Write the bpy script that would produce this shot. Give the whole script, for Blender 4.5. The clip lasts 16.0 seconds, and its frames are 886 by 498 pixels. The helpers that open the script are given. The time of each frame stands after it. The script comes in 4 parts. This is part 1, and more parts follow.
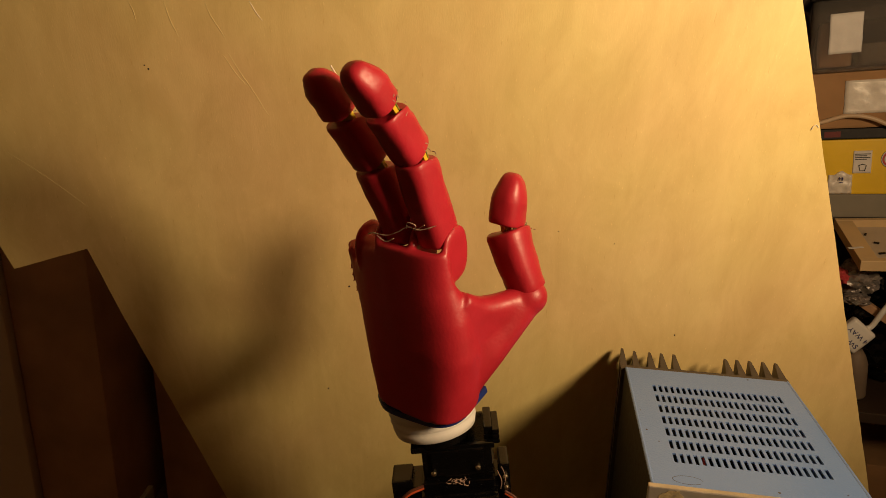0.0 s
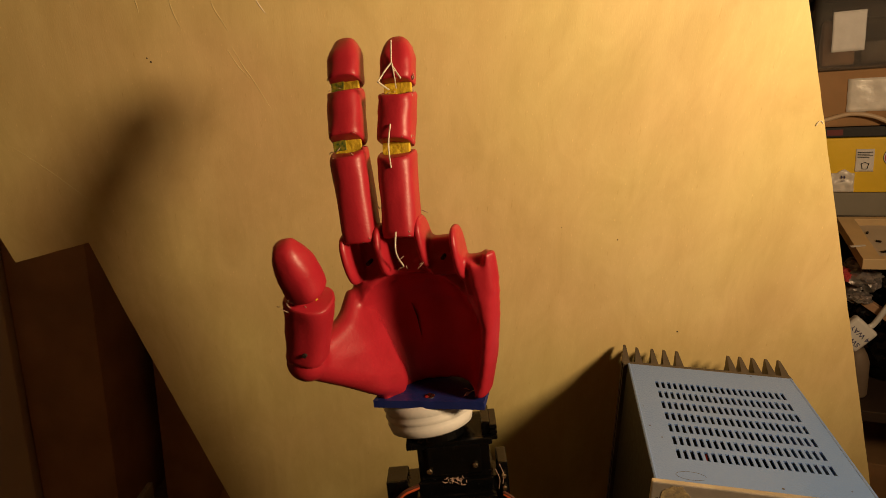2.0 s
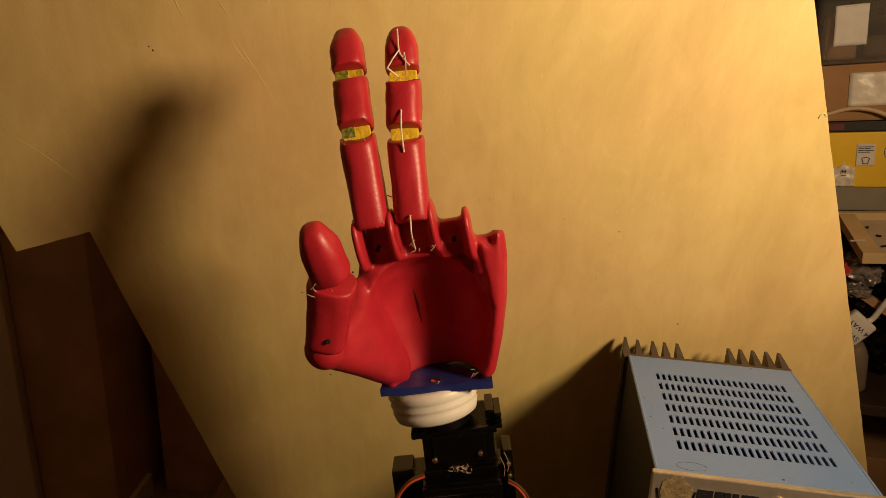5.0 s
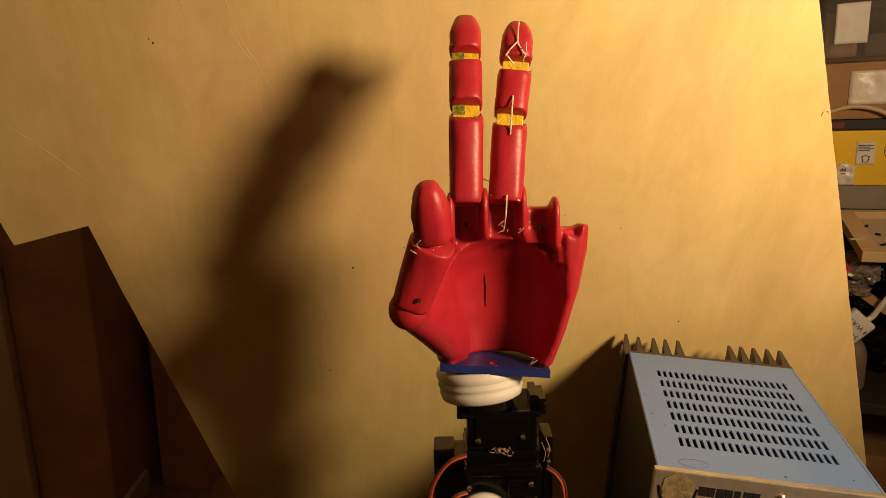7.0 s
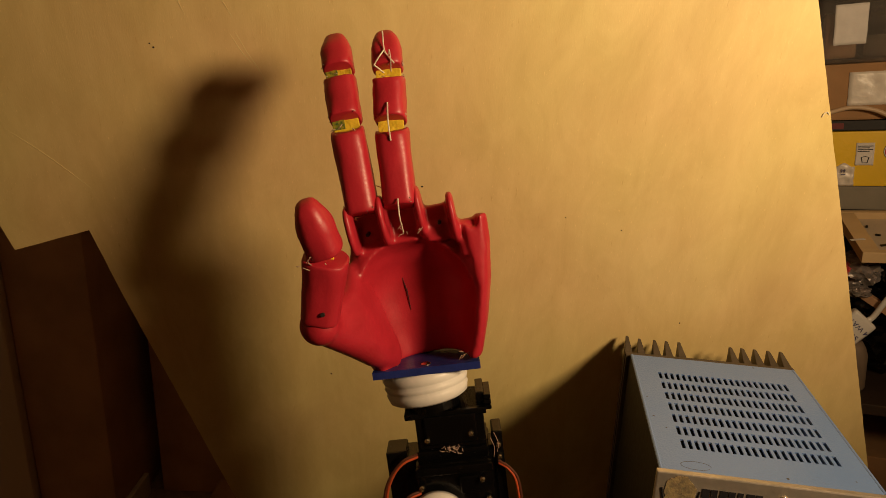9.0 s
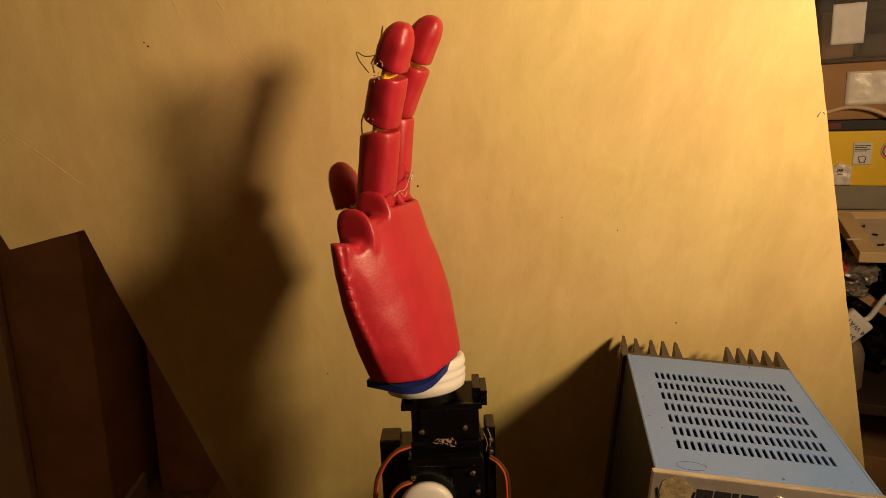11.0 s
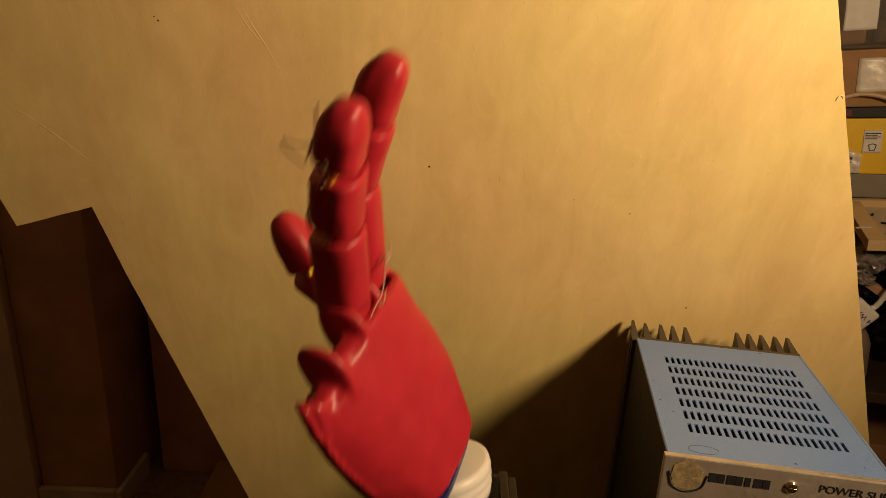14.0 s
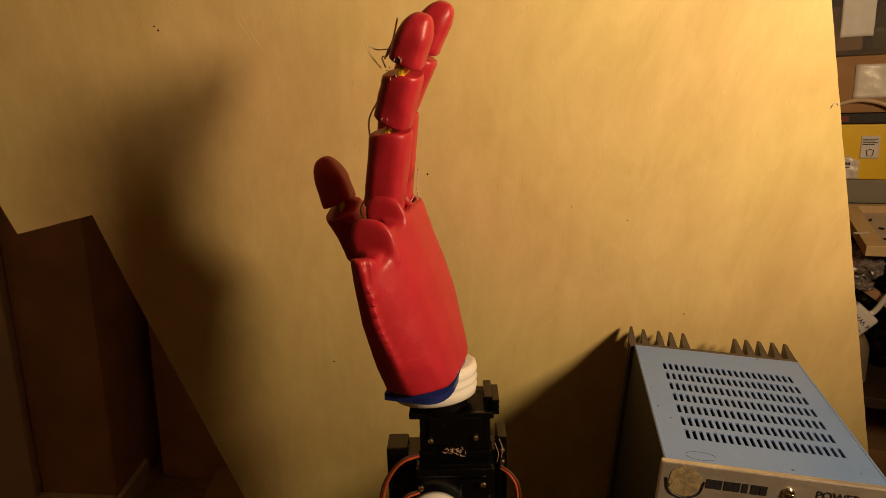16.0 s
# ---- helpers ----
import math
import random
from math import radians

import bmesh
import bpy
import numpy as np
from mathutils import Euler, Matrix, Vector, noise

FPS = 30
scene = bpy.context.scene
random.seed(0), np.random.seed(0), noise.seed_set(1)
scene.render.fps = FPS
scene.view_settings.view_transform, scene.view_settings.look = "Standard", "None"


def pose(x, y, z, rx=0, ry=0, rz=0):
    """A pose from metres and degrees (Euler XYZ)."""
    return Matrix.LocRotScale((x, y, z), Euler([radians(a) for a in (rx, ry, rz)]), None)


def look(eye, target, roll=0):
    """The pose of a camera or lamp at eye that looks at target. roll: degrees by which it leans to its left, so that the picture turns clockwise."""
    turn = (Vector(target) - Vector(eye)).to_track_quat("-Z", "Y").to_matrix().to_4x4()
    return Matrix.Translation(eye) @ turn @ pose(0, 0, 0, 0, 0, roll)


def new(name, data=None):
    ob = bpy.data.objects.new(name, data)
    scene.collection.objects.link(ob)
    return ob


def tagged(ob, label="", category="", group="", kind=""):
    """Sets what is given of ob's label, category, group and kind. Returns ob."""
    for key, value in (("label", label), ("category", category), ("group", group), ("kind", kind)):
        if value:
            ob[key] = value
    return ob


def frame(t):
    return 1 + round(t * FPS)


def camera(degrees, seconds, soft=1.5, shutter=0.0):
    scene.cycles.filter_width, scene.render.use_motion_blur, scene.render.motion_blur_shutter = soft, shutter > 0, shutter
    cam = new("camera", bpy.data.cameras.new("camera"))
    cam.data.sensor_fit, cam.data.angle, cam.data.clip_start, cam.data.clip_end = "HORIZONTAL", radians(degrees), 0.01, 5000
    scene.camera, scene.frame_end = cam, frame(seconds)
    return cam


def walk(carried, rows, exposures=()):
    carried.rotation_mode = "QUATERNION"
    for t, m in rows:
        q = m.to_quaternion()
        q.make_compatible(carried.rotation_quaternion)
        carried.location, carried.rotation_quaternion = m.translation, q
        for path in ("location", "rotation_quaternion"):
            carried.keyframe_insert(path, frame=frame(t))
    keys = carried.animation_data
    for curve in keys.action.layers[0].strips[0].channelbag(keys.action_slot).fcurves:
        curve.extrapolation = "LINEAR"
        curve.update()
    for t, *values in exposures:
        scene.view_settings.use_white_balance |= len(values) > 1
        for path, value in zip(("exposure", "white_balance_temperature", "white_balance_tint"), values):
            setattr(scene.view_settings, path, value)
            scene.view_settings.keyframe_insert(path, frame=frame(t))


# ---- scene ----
# rows begin
CAM_ROWS = (
    (0, 0.0073, -0.0010, 1.1232, 73.622, -1.205, 0.693),
    (0.5, 0.0064, -0.0020, 1.1214, 73.800, -1.092, 0.745),
    (1, 0.0047, -0.0013, 1.1208, 73.659, -1.268, 0.760),
    (1.5, 0.0039, -0.0008, 1.1196, 73.345, -1.402, 0.780),
    (2, 0.0051, -0.0004, 1.1201, 73.518, -1.426, 0.732),
    (2.5, 0.0050, -0.0018, 1.1216, 73.729, -1.346, 0.719),
    (3, 0.0058, -0.0023, 1.1208, 73.877, -1.279, 0.900),
    (3.5, 0.0025, -0.0011, 1.1183, 73.224, -1.793, 0.644),
    (4, 0.0041, -0.0010, 1.1184, 73.047, -1.648, 0.736),
    (6.5, 0.0004, 0.0001, 1.1160, 72.871, -2.010, 0.590),
    (7, 0.0002, 0.0008, 1.1157, 72.793, -2.063, 0.561),
    (7.5, -0.0009, 0.0007, 1.1156, 72.652, -2.113, 0.610),
    (8, 0.0004, 0.0015, 1.1164, 72.662, -1.982, 0.517),
    (8.5, 0.0018, 0.0014, 1.1175, 72.773, -1.929, 0.398),
    (9, -0.0010, 0.0009, 1.1166, 72.940, -1.860, 0.447),
    (11.5, 0.0014, 0.0021, 1.1166, 72.853, -1.946, 0.295),
    (12, -0.0052, 0.0022, 1.1117, 72.582, -2.688, 0.425),
    (12.5, 0.0055, 0.0026, 1.1204, 73.135, -1.631, 0.091),
    (13, -0.0002, 0.0029, 1.1158, 72.502, -2.066, 0.247),
    (13.5, -0.0074, 0.0032, 1.1112, 71.672, -2.473, 0.722),
    (14, -0.0066, 0.0044, 1.1120, 71.658, -2.543, 0.564),
    (14.5, -0.0050, 0.0034, 1.1139, 72.121, -2.332, 0.473),
    (15, -0.0045, 0.0034, 1.1138, 72.146, -2.394, 0.432),
    (15.5, -0.0042, 0.0030, 1.1149, 72.222, -2.324, 0.409),
    (16, -0.0052, 0.0025, 1.1141, 72.120, -2.409, 0.554),
)
PALM_ROWS = (
    (0, -0.0020, -0.0130, 0.2523, -16.7, 0.6, 144.4),
    (0.3, -0.0021, -0.0147, 0.2523, -16.3, 1.1, 144.8),
    (0.5, -0.0025, -0.0166, 0.2534, -14.6, 4.2, 171.0),
    (0.7, -0.0016, -0.0134, 0.2511, -5.6, 7.7, -149.6),
    (0.8, -0.0011, -0.0138, 0.2489, 0.9, 4.7, -130.3),
    (1, 0.0008, -0.0177, 0.2521, 3.1, 1.5, -95.8),
    (1.5, 0.0001, -0.0170, 0.2515, 3.4, 1.8, -95.0),
    (1.6, 0.0008, -0.0209, 0.2530, 4.2, -7.4, -82.6),
    (1.7, 0.0023, -0.0209, 0.2542, 4.9, -5.4, -55.5),
    (1.8, -0.0002, -0.0135, 0.2519, 4.9, -6.8, -34.0),
    (2, 0.0041, -0.0144, 0.2549, 1.9, -11.9, -12.2),
    (2.5, 0.0043, -0.0144, 0.2552, 0.8, -13.0, -4.6),
    (3.5, 0.0029, -0.0112, 0.2550, -0.5, -12.8, -1.2),
    (4, 0.0036, -0.0091, 0.2550, -0.9, -12.7, -1.4),
    (4.2, 0.0034, -0.0096, 0.2548, -0.8, -12.7, -1.5),
    (6.3, 0.0134, -0.0010, 0.2555, -4.0, -9.3, -1.5),
    (6.5, 0.0174, 0.0029, 0.2562, -5.2, -8.2, -1.6),
    (7, 0.0346, 0.0024, 0.2563, -5.3, -3.8, -0.9),
    (7.5, 0.0114, 0.0038, 0.2563, -6.0, -9.6, 0.0),
    (8, -0.0062, 0.0054, 0.2543, -6.7, -14.8, 0.7),
    (8.5, -0.0036, 0.0056, 0.2547, -6.5, -13.7, 0.6),
    (9, -0.0042, 0.0078, 0.2541, -6.3, -13.7, 0.7),
    (9.3, -0.0044, 0.0082, 0.2539, -6.3, -13.6, 0.9),
    (10.3, -0.0054, 0.0044, 0.2539, 3.1, -9.5, -61.6),
    (11.3, -0.0064, 0.0005, 0.2539, 4.1, 0.8, -122.2),
    (11.5, -0.0052, -0.0021, 0.2531, 5.3, -2.4, -106.0),
    (12, -0.0054, 0.0026, 0.2519, 5.5, -2.9, -103.2),
    (12.3, -0.0046, -0.0014, 0.2553, 11.2, -8.8, -105.1),
    (12.5, -0.0063, -0.0450, 0.2474, 4.6, 10.0, -105.1),
    (12.7, -0.0137, -0.0827, 0.2102, 0.4, 27.4, -108.0),
    (13, -0.0087, -0.0598, 0.2323, 4.1, 18.3, -105.6),
    (13.2, -0.0068, -0.0145, 0.2433, 4.8, 15.8, -102.5),
    (13.5, -0.0051, -0.0096, 0.2528, 4.7, 3.5, -105.1),
    (13.7, -0.0035, -0.0031, 0.2576, 6.2, -0.3, -105.8),
    (14, -0.0046, -0.0726, 0.2320, 3.5, 18.4, -109.0),
    (14.2, -0.0022, -0.0670, 0.2181, 4.1, 21.1, -109.2),
    (14.5, -0.0048, -0.0227, 0.2493, 4.8, 6.1, -105.8),
    (14.7, -0.0017, 0.0130, 0.2553, 8.6, -4.4, -105.0),
    (15, -0.0050, -0.0612, 0.2443, 2.2, 15.9, -108.2),
    (15.3, -0.0049, -0.0716, 0.2292, 0.9, 28.5, -106.5),
    (15.5, -0.0034, -0.0484, 0.2399, 4.1, 11.7, -109.8),
    (15.7, -0.0038, -0.0068, 0.2488, 4.8, 5.3, -103.1),
    (16, -0.0045, -0.0118, 0.2516, 3.7, 3.5, -103.2),
)
FOREARM_ROWS = (
    (0, 0.0095, -0.0028, 0.2514, 2.9, -6.8, 0.1),
    (0.3, 0.0094, -0.0038, 0.2512, 3.0, -6.8, 0.1),
    (0.5, 0.0080, -0.0117, 0.2521, 3.8, -5.0, 0.0),
    (0.7, 0.0039, -0.0030, 0.2497, -0.3, -3.3, 0.3),
    (0.8, 0.0068, 0.0003, 0.2486, -1.2, -3.6, 0.4),
    (1, 0.0081, -0.0011, 0.2525, -2.3, -3.6, 0.4),
    (1.5, 0.0078, -0.0018, 0.2535, -2.2, -3.3, 0.3),
    (1.6, 0.0076, -0.0053, 0.2545, -6.0, -4.2, 0.6),
    (1.7, 0.0046, -0.0080, 0.2505, -2.5, -5.6, 0.4),
    (1.8, 0.0028, 0.0030, 0.2525, -2.2, -5.6, 0.5),
    (2, 0.0056, -0.0096, 0.2545, -2.7, -7.1, 0.6),
    (2.5, 0.0067, -0.0111, 0.2550, -2.6, -7.8, 0.6),
    (3.5, 0.0056, -0.0101, 0.2547, -2.4, -8.0, 0.3),
    (4, 0.0063, -0.0091, 0.2546, -2.4, -8.0, 0.5),
    (4.2, 0.0063, -0.0093, 0.2545, -2.4, -8.0, 0.5),
    (6.3, 0.0164, 0.0023, 0.2562, -4.2, -6.4, 0.3),
    (6.5, 0.0199, 0.0065, 0.2570, -4.9, -5.8, 0.3),
    (7, 0.0351, 0.0060, 0.2561, -5.0, -3.7, 0.2),
    (7.5, 0.0131, 0.0084, 0.2557, -5.1, -6.5, 0.2),
    (8, -0.0037, 0.0109, 0.2534, -5.2, -9.0, 0.6),
    (8.5, -0.0004, 0.0101, 0.2542, -5.4, -8.5, 0.7),
    (9, 0.0001, 0.0114, 0.2540, -5.4, -8.6, 0.4),
    (9.3, 0.0003, 0.0117, 0.2540, -5.4, -8.6, 0.5),
    (10.3, 0.0009, 0.0204, 0.2546, -5.8, -5.7, 0.4),
    (11.3, 0.0021, 0.0159, 0.2551, -3.5, -3.8, 0.1),
    (11.5, 0.0017, 0.0107, 0.2549, -5.5, -3.7, 0.2),
    (12, 0.0020, 0.0136, 0.2552, -4.7, -4.0, -0.4),
    (12.3, 0.0024, 0.0101, 0.2564, -9.0, -5.3, 0.6),
    (12.5, -0.0013, -0.0331, 0.2470, 0.7, -4.5, 0.2),
    (12.7, -0.0043, -0.0667, 0.2103, 5.0, -5.5, -0.6),
    (13, 0.0005, -0.0471, 0.2303, 4.5, -6.1, -0.8),
    (13.2, 0.0013, -0.0028, 0.2422, 3.4, -5.8, -0.9),
    (13.5, 0.0004, 0.0002, 0.2531, -2.7, -4.2, -0.8),
    (13.7, 0.0042, 0.0072, 0.2545, -5.6, -4.8, -0.6),
    (14, 0.0085, -0.0620, 0.2238, 2.0, -7.2, -1.2),
    (14.2, 0.0096, -0.0517, 0.2184, 1.7, -8.1, -1.1),
    (14.5, 0.0035, -0.0121, 0.2492, -0.6, -5.1, -0.7),
    (14.7, 0.0058, 0.0241, 0.2539, -6.7, -5.0, -0.2),
    (15, 0.0012, -0.0494, 0.2408, 3.2, -5.1, -1.0),
    (15.3, 0.0041, -0.0566, 0.2292, 1.5, -5.3, -0.1),
    (15.5, 0.0042, -0.0365, 0.2370, 0.9, -5.5, -0.7),
    (15.7, 0.0034, 0.0050, 0.2477, -1.6, -4.8, -0.5),
    (16, 0.0026, -0.0010, 0.2529, -1.9, -3.9, -0.5),
)
# rows end
ORG = Vector((0.0, 0.36, 0.665))
cam = camera(68.0, 16.0, soft=0.6, shutter=0.6)
walk(cam, [(t, pose(*v)) for t, *v in CAM_ROWS],
     exposures=((0.0, 0.06), (3.5, 0.04), (6.5, 0.18), (7.0, 0.28), (8.0, 0.33), (8.6, 0.30), (9.0, -0.05), (9.5, -0.05), (11.0, 0.22), (11.5, 0.22), (12.0, 0.0), (13.0, 0.06), (16.0, 0.06)))

# ---- light: one warm lamp beside the camera, a faint room glow ----
world = bpy.data.worlds.new("room_air")
world.use_nodes = True
world.node_tree.nodes["Background"].inputs[0].default_value = (1.0, 0.8, 0.55, 1)
world.node_tree.nodes["Background"].inputs[1].default_value = 0.004
scene.world = world
lamp_data = bpy.data.lights.new("bench_light", "SPOT")
lamp_data.energy, lamp_data.color, lamp_data.shadow_soft_size = 22.3, (1.0, 0.675, 0.368), 0.060
lamp_data.spot_size, lamp_data.spot_blend = radians(174), 1.0
lamp = new("bench_light", lamp_data)
lamp.matrix_world = look((0.460, 0.010, 1.250), (-0.06, 0.60, 1.42))


# ---- materials ----
def material(name, base, rough=0.6, metal=0.0, vary=0.15, scale=40.0, bump=0.15, bump_scale=300.0, second=None, coat=0.0):
    """Two scales of colour variation, fine relief and uneven gloss."""
    m = bpy.data.materials.new(name)
    m.use_nodes = True
    n, l = m.node_tree.nodes, m.node_tree.links
    p = n["Principled BSDF"]
    p.inputs["Roughness"].default_value, p.inputs["Metallic"].default_value = rough, metal
    p.inputs["Coat Weight"].default_value = coat
    co = n.new("ShaderNodeTexCoord")
    big, fine = n.new("ShaderNodeTexNoise"), n.new("ShaderNodeTexNoise")
    big.inputs["Scale"].default_value, big.inputs["Detail"].default_value = scale, 4
    fine.inputs["Scale"].default_value, fine.inputs["Detail"].default_value = bump_scale, 3
    for x in (big, fine):
        l.new(co.outputs["Object"], x.inputs["Vector"])
    ramp = n.new("ShaderNodeValToRGB")
    ramp.color_ramp.elements[0].position, ramp.color_ramp.elements[1].position = 0.3, 0.7
    second = second or tuple(c * (1 - vary) for c in base)
    ramp.color_ramp.elements[0].color, ramp.color_ramp.elements[1].color = (*second, 1), (*base, 1)
    l.new(big.outputs["Fac"], ramp.inputs["Fac"])
    mix = n.new("ShaderNodeMix")
    mix.data_type, mix.blend_type = "RGBA", "MULTIPLY"
    mix.inputs["Factor"].default_value = min(1.0, vary * 1.5)
    l.new(ramp.outputs["Color"], mix.inputs[6])
    l.new(fine.outputs["Color"], mix.inputs[7])
    hue = n.new("ShaderNodeMix")
    hue.data_type = "RGBA"
    hue.inputs["Factor"].default_value = 0.25
    l.new(ramp.outputs["Color"], hue.inputs[6])
    l.new(mix.outputs[2], hue.inputs[7])
    l.new(hue.outputs[2], p.inputs["Base Color"])
    gloss = n.new("ShaderNodeMapRange")
    gloss.inputs["To Min"].default_value, gloss.inputs["To Max"].default_value = max(0.03, rough - 0.1), min(1, rough + 0.1)
    l.new(fine.outputs["Fac"], gloss.inputs["Value"])
    l.new(gloss.outputs["Result"], p.inputs["Roughness"])
    b = n.new("ShaderNodeBump")
    b.inputs["Strength"].default_value, b.inputs["Distance"].default_value = bump, 0.001
    l.new(fine.outputs["Fac"], b.inputs["Height"])
    l.new(b.outputs["Normal"], p.inputs["Normal"])
    return m


def plywood_material():
    """Yellowed birch ply: cloudy greenish and tan patches, upright grain, faint brown streaks, short pale and dark fibres."""
    m = material("birch_plywood", (0.75, 0.67, 0.27), 0.45, vary=0.10, scale=3.4, bump=0.05, bump_scale=900.0, second=(0.79, 0.575, 0.30))
    n, l = m.node_tree.nodes, m.node_tree.links
    p = n["Principled BSDF"]
    colour = p.inputs["Base Color"].links[0].from_socket
    co = n.new("ShaderNodeTexCoord")

    def layer(stretch, detail, rough, lo, hi, dark, light, before, lean=-3.0, distort=0.0):
        """One sheet of stretched noise, multiplied on: dark below lo, light above hi."""
        mp, tex, ramp, mix = n.new("ShaderNodeMapping"), n.new("ShaderNodeTexNoise"), n.new("ShaderNodeValToRGB"), n.new("ShaderNodeMix")
        mp.inputs["Scale"].default_value, mp.inputs["Rotation"].default_value = (stretch[0], stretch[0], stretch[1]), (0, radians(lean), 0)
        l.new(co.outputs["Object"], mp.inputs["Vector"])
        l.new(mp.outputs["Vector"], tex.inputs["Vector"])
        tex.inputs["Scale"].default_value, tex.inputs["Detail"].default_value = 1.0, detail
        tex.inputs["Roughness"].default_value, tex.inputs["Distortion"].default_value = rough, distort
        ramp.color_ramp.elements[0].position, ramp.color_ramp.elements[1].position = lo, hi
        ramp.color_ramp.elements[0].color, ramp.color_ramp.elements[1].color = (*dark, 1), (*light, 1)
        l.new(tex.outputs["Fac"], ramp.inputs["Fac"])
        mix.data_type, mix.blend_type, mix.inputs["Factor"].default_value = "RGBA", "MULTIPLY", 1.0
        l.new(before, mix.inputs[6])
        l.new(ramp.outputs["Color"], mix.inputs[7])
        return mix.outputs[2], tex

    white = (1.0, 1.0, 1.0)
    colour, _ = layer((7.0, 5.0), 7, 0.66, 0.32, 0.68, (0.87, 0.84, 0.80), (1.06, 1.06, 1.05), colour, distort=0.5)
    colour, _ = layer((34.0, 15.0), 5, 0.66, 0.34, 0.64, (0.93, 0.91, 0.87), (1.03, 1.03, 1.03), colour, distort=0.8)
    colour, _ = layer((95.0, 3.0), 7, 0.60, 0.30, 0.62, (0.972, 0.958, 0.94), white, colour, distort=0.25)
    colour, _ = layer((26.0, 1.6), 3, 0.45, 0.26, 0.37, (0.95, 0.91, 0.85), white, colour, lean=2.0, distort=0.4)
    colour, _ = layer((420.0, 60.0), 3, 0.70, 0.27, 0.36, (0.86, 0.80, 0.72), white, colour)
    colour, fibre = layer((900.0, 240.0), 2, 0.60, 0.64, 0.74, (0.97, 0.97, 0.97), (1.13, 1.13, 1.16), colour)
    l.new(colour, p.inputs["Base Color"])
    b = n.new("ShaderNodeBump")
    b.inputs["Strength"].default_value, b.inputs["Distance"].default_value = 0.10, 0.0006
    l.new(fibre.outputs["Fac"], b.inputs["Height"])
    l.new(b.outputs["Normal"], p.inputs["Normal"])
    return m


def clear_material(name, tint, rough):
    m = bpy.data.materials.new(name)
    m.use_nodes = True
    p = m.node_tree.nodes["Principled BSDF"]
    p.inputs["Base Color"].default_value, p.inputs["Roughness"].default_value = (*tint, 1), rough
    p.inputs["Transmission Weight"].default_value, p.inputs["IOR"].default_value = 0.93, 1.45
    return m


PLY = plywood_material()
PLY_MARK = material("darker_grain_mark", (0.70, 0.58, 0.27), 0.7, vary=0.2, scale=200)
PLY_EDGE = material("plywood_edge", (0.62, 0.45, 0.24), 0.8, vary=0.35, scale=120, bump=0.5)
RED = material("red_cast_plastic", (0.47, 0.020, 0.038), 0.42, vary=0.25, scale=70, bump=0.10, bump_scale=600, second=(0.39, 0.015, 0.028))
BLUE = material("blue_printed_plastic", (0.018, 0.032, 0.20), 0.4, vary=0.3, scale=90, bump=0.3)
WHITE = material("white_plastic", (0.78, 0.77, 0.74), 0.4, vary=0.08, scale=60, bump=0.1)
BLACK = material("black_abs_plastic", (0.003, 0.003, 0.0035), 0.24, vary=0.4, scale=80, bump=0.12)
# Near black: holds the shade inside hollows, and colours the board's specks.
DARK = material("hollow_shade_and_specks", (0.02, 0.012, 0.01), 0.9, vary=0.3)
YELLOW = material("yellow_hinge_sheet", (0.80, 0.56, 0.05), 0.2, vary=0.3, scale=260, bump=0.9, second=(0.62, 0.45, 0.03))
GREEN = material("green_hinge_print", (0.020, 0.10, 0.035), 0.25, vary=0.7, scale=520, second=(0.42, 0.34, 0.03))
# Darkened red that paints the shade inside bores, also the casting mark's colour.
HOLE = material("red_bore_shade_and_mark", (0.07, 0.008, 0.010), 0.8, vary=0.3)
GLUE = material("dried_hot_glue", (0.52, 0.36, 0.28), 0.15, vary=0.2, scale=300, bump=0.6)
CORD = material("nylon_tendon", (0.80, 0.74, 0.60), 0.45, vary=0.2, scale=400)
BRASS = material("brass_screw", (0.72, 0.62, 0.42), 0.25, 1.0, vary=0.2, scale=300)
CABLE_RED = material("orange_servo_wire", (0.60, 0.10, 0.03), 0.45, vary=0.2, scale=200)
CABLE_BROWN = material("brown_servo_wire", (0.10, 0.03, 0.015), 0.45, vary=0.2, scale=200)
PSU_BLUE = material("blue_hammer_paint", (0.185, 0.305, 0.62), 0.36, vary=0.14, scale=18, bump=0.3, bump_scale=700, second=(0.16, 0.285, 0.62))
CHIP = material("worn_paint_chip", (0.10, 0.09, 0.08), 0.7, vary=0.4, scale=400)
PSU_DARK = material("near_black_panel", (0.012, 0.012, 0.012), 0.6, vary=0.2, scale=30)
ALU = material("brushed_aluminium", (0.72, 0.67, 0.60), 0.50, 0.80, vary=0.2, scale=60, bump=0.2, bump_scale=250)
SINK = material("dull_anodised_fin", (0.13, 0.11, 0.09), 0.55, 0.6, vary=0.3, scale=60)
RESIDUE = material("sticker_residue", (0.42, 0.33, 0.16), 0.8, vary=0.6, scale=330, bump=0.3, bump_scale=700, second=(0.20, 0.16, 0.10))
INK = material("black_ink", (0.015, 0.015, 0.02), 0.6, vary=0.2)
INK_BLUE = material("blue_pen", (0.03, 0.03, 0.16), 0.6, vary=0.2)
WIRE_RED = material("red_wire", (0.5, 0.03, 0.02), 0.4)
BROWN_WOOD = material("dark_brown_panel", (0.55, 0.33, 0.19), 0.6, vary=0.3, scale=9, bump=0.2)
GREY_WALL = material("grey_painted_panel", (0.62, 0.50, 0.38), 0.7, vary=0.12, scale=6, bump=0.2)
SKIRT = material("cream_gloss_paint", (0.62, 0.56, 0.44), 0.4, vary=0.15, scale=20)
FLOOR = material("brown_carpet", (0.34, 0.22, 0.14), 0.95, vary=0.4, scale=60, bump=0.9, bump_scale=500)
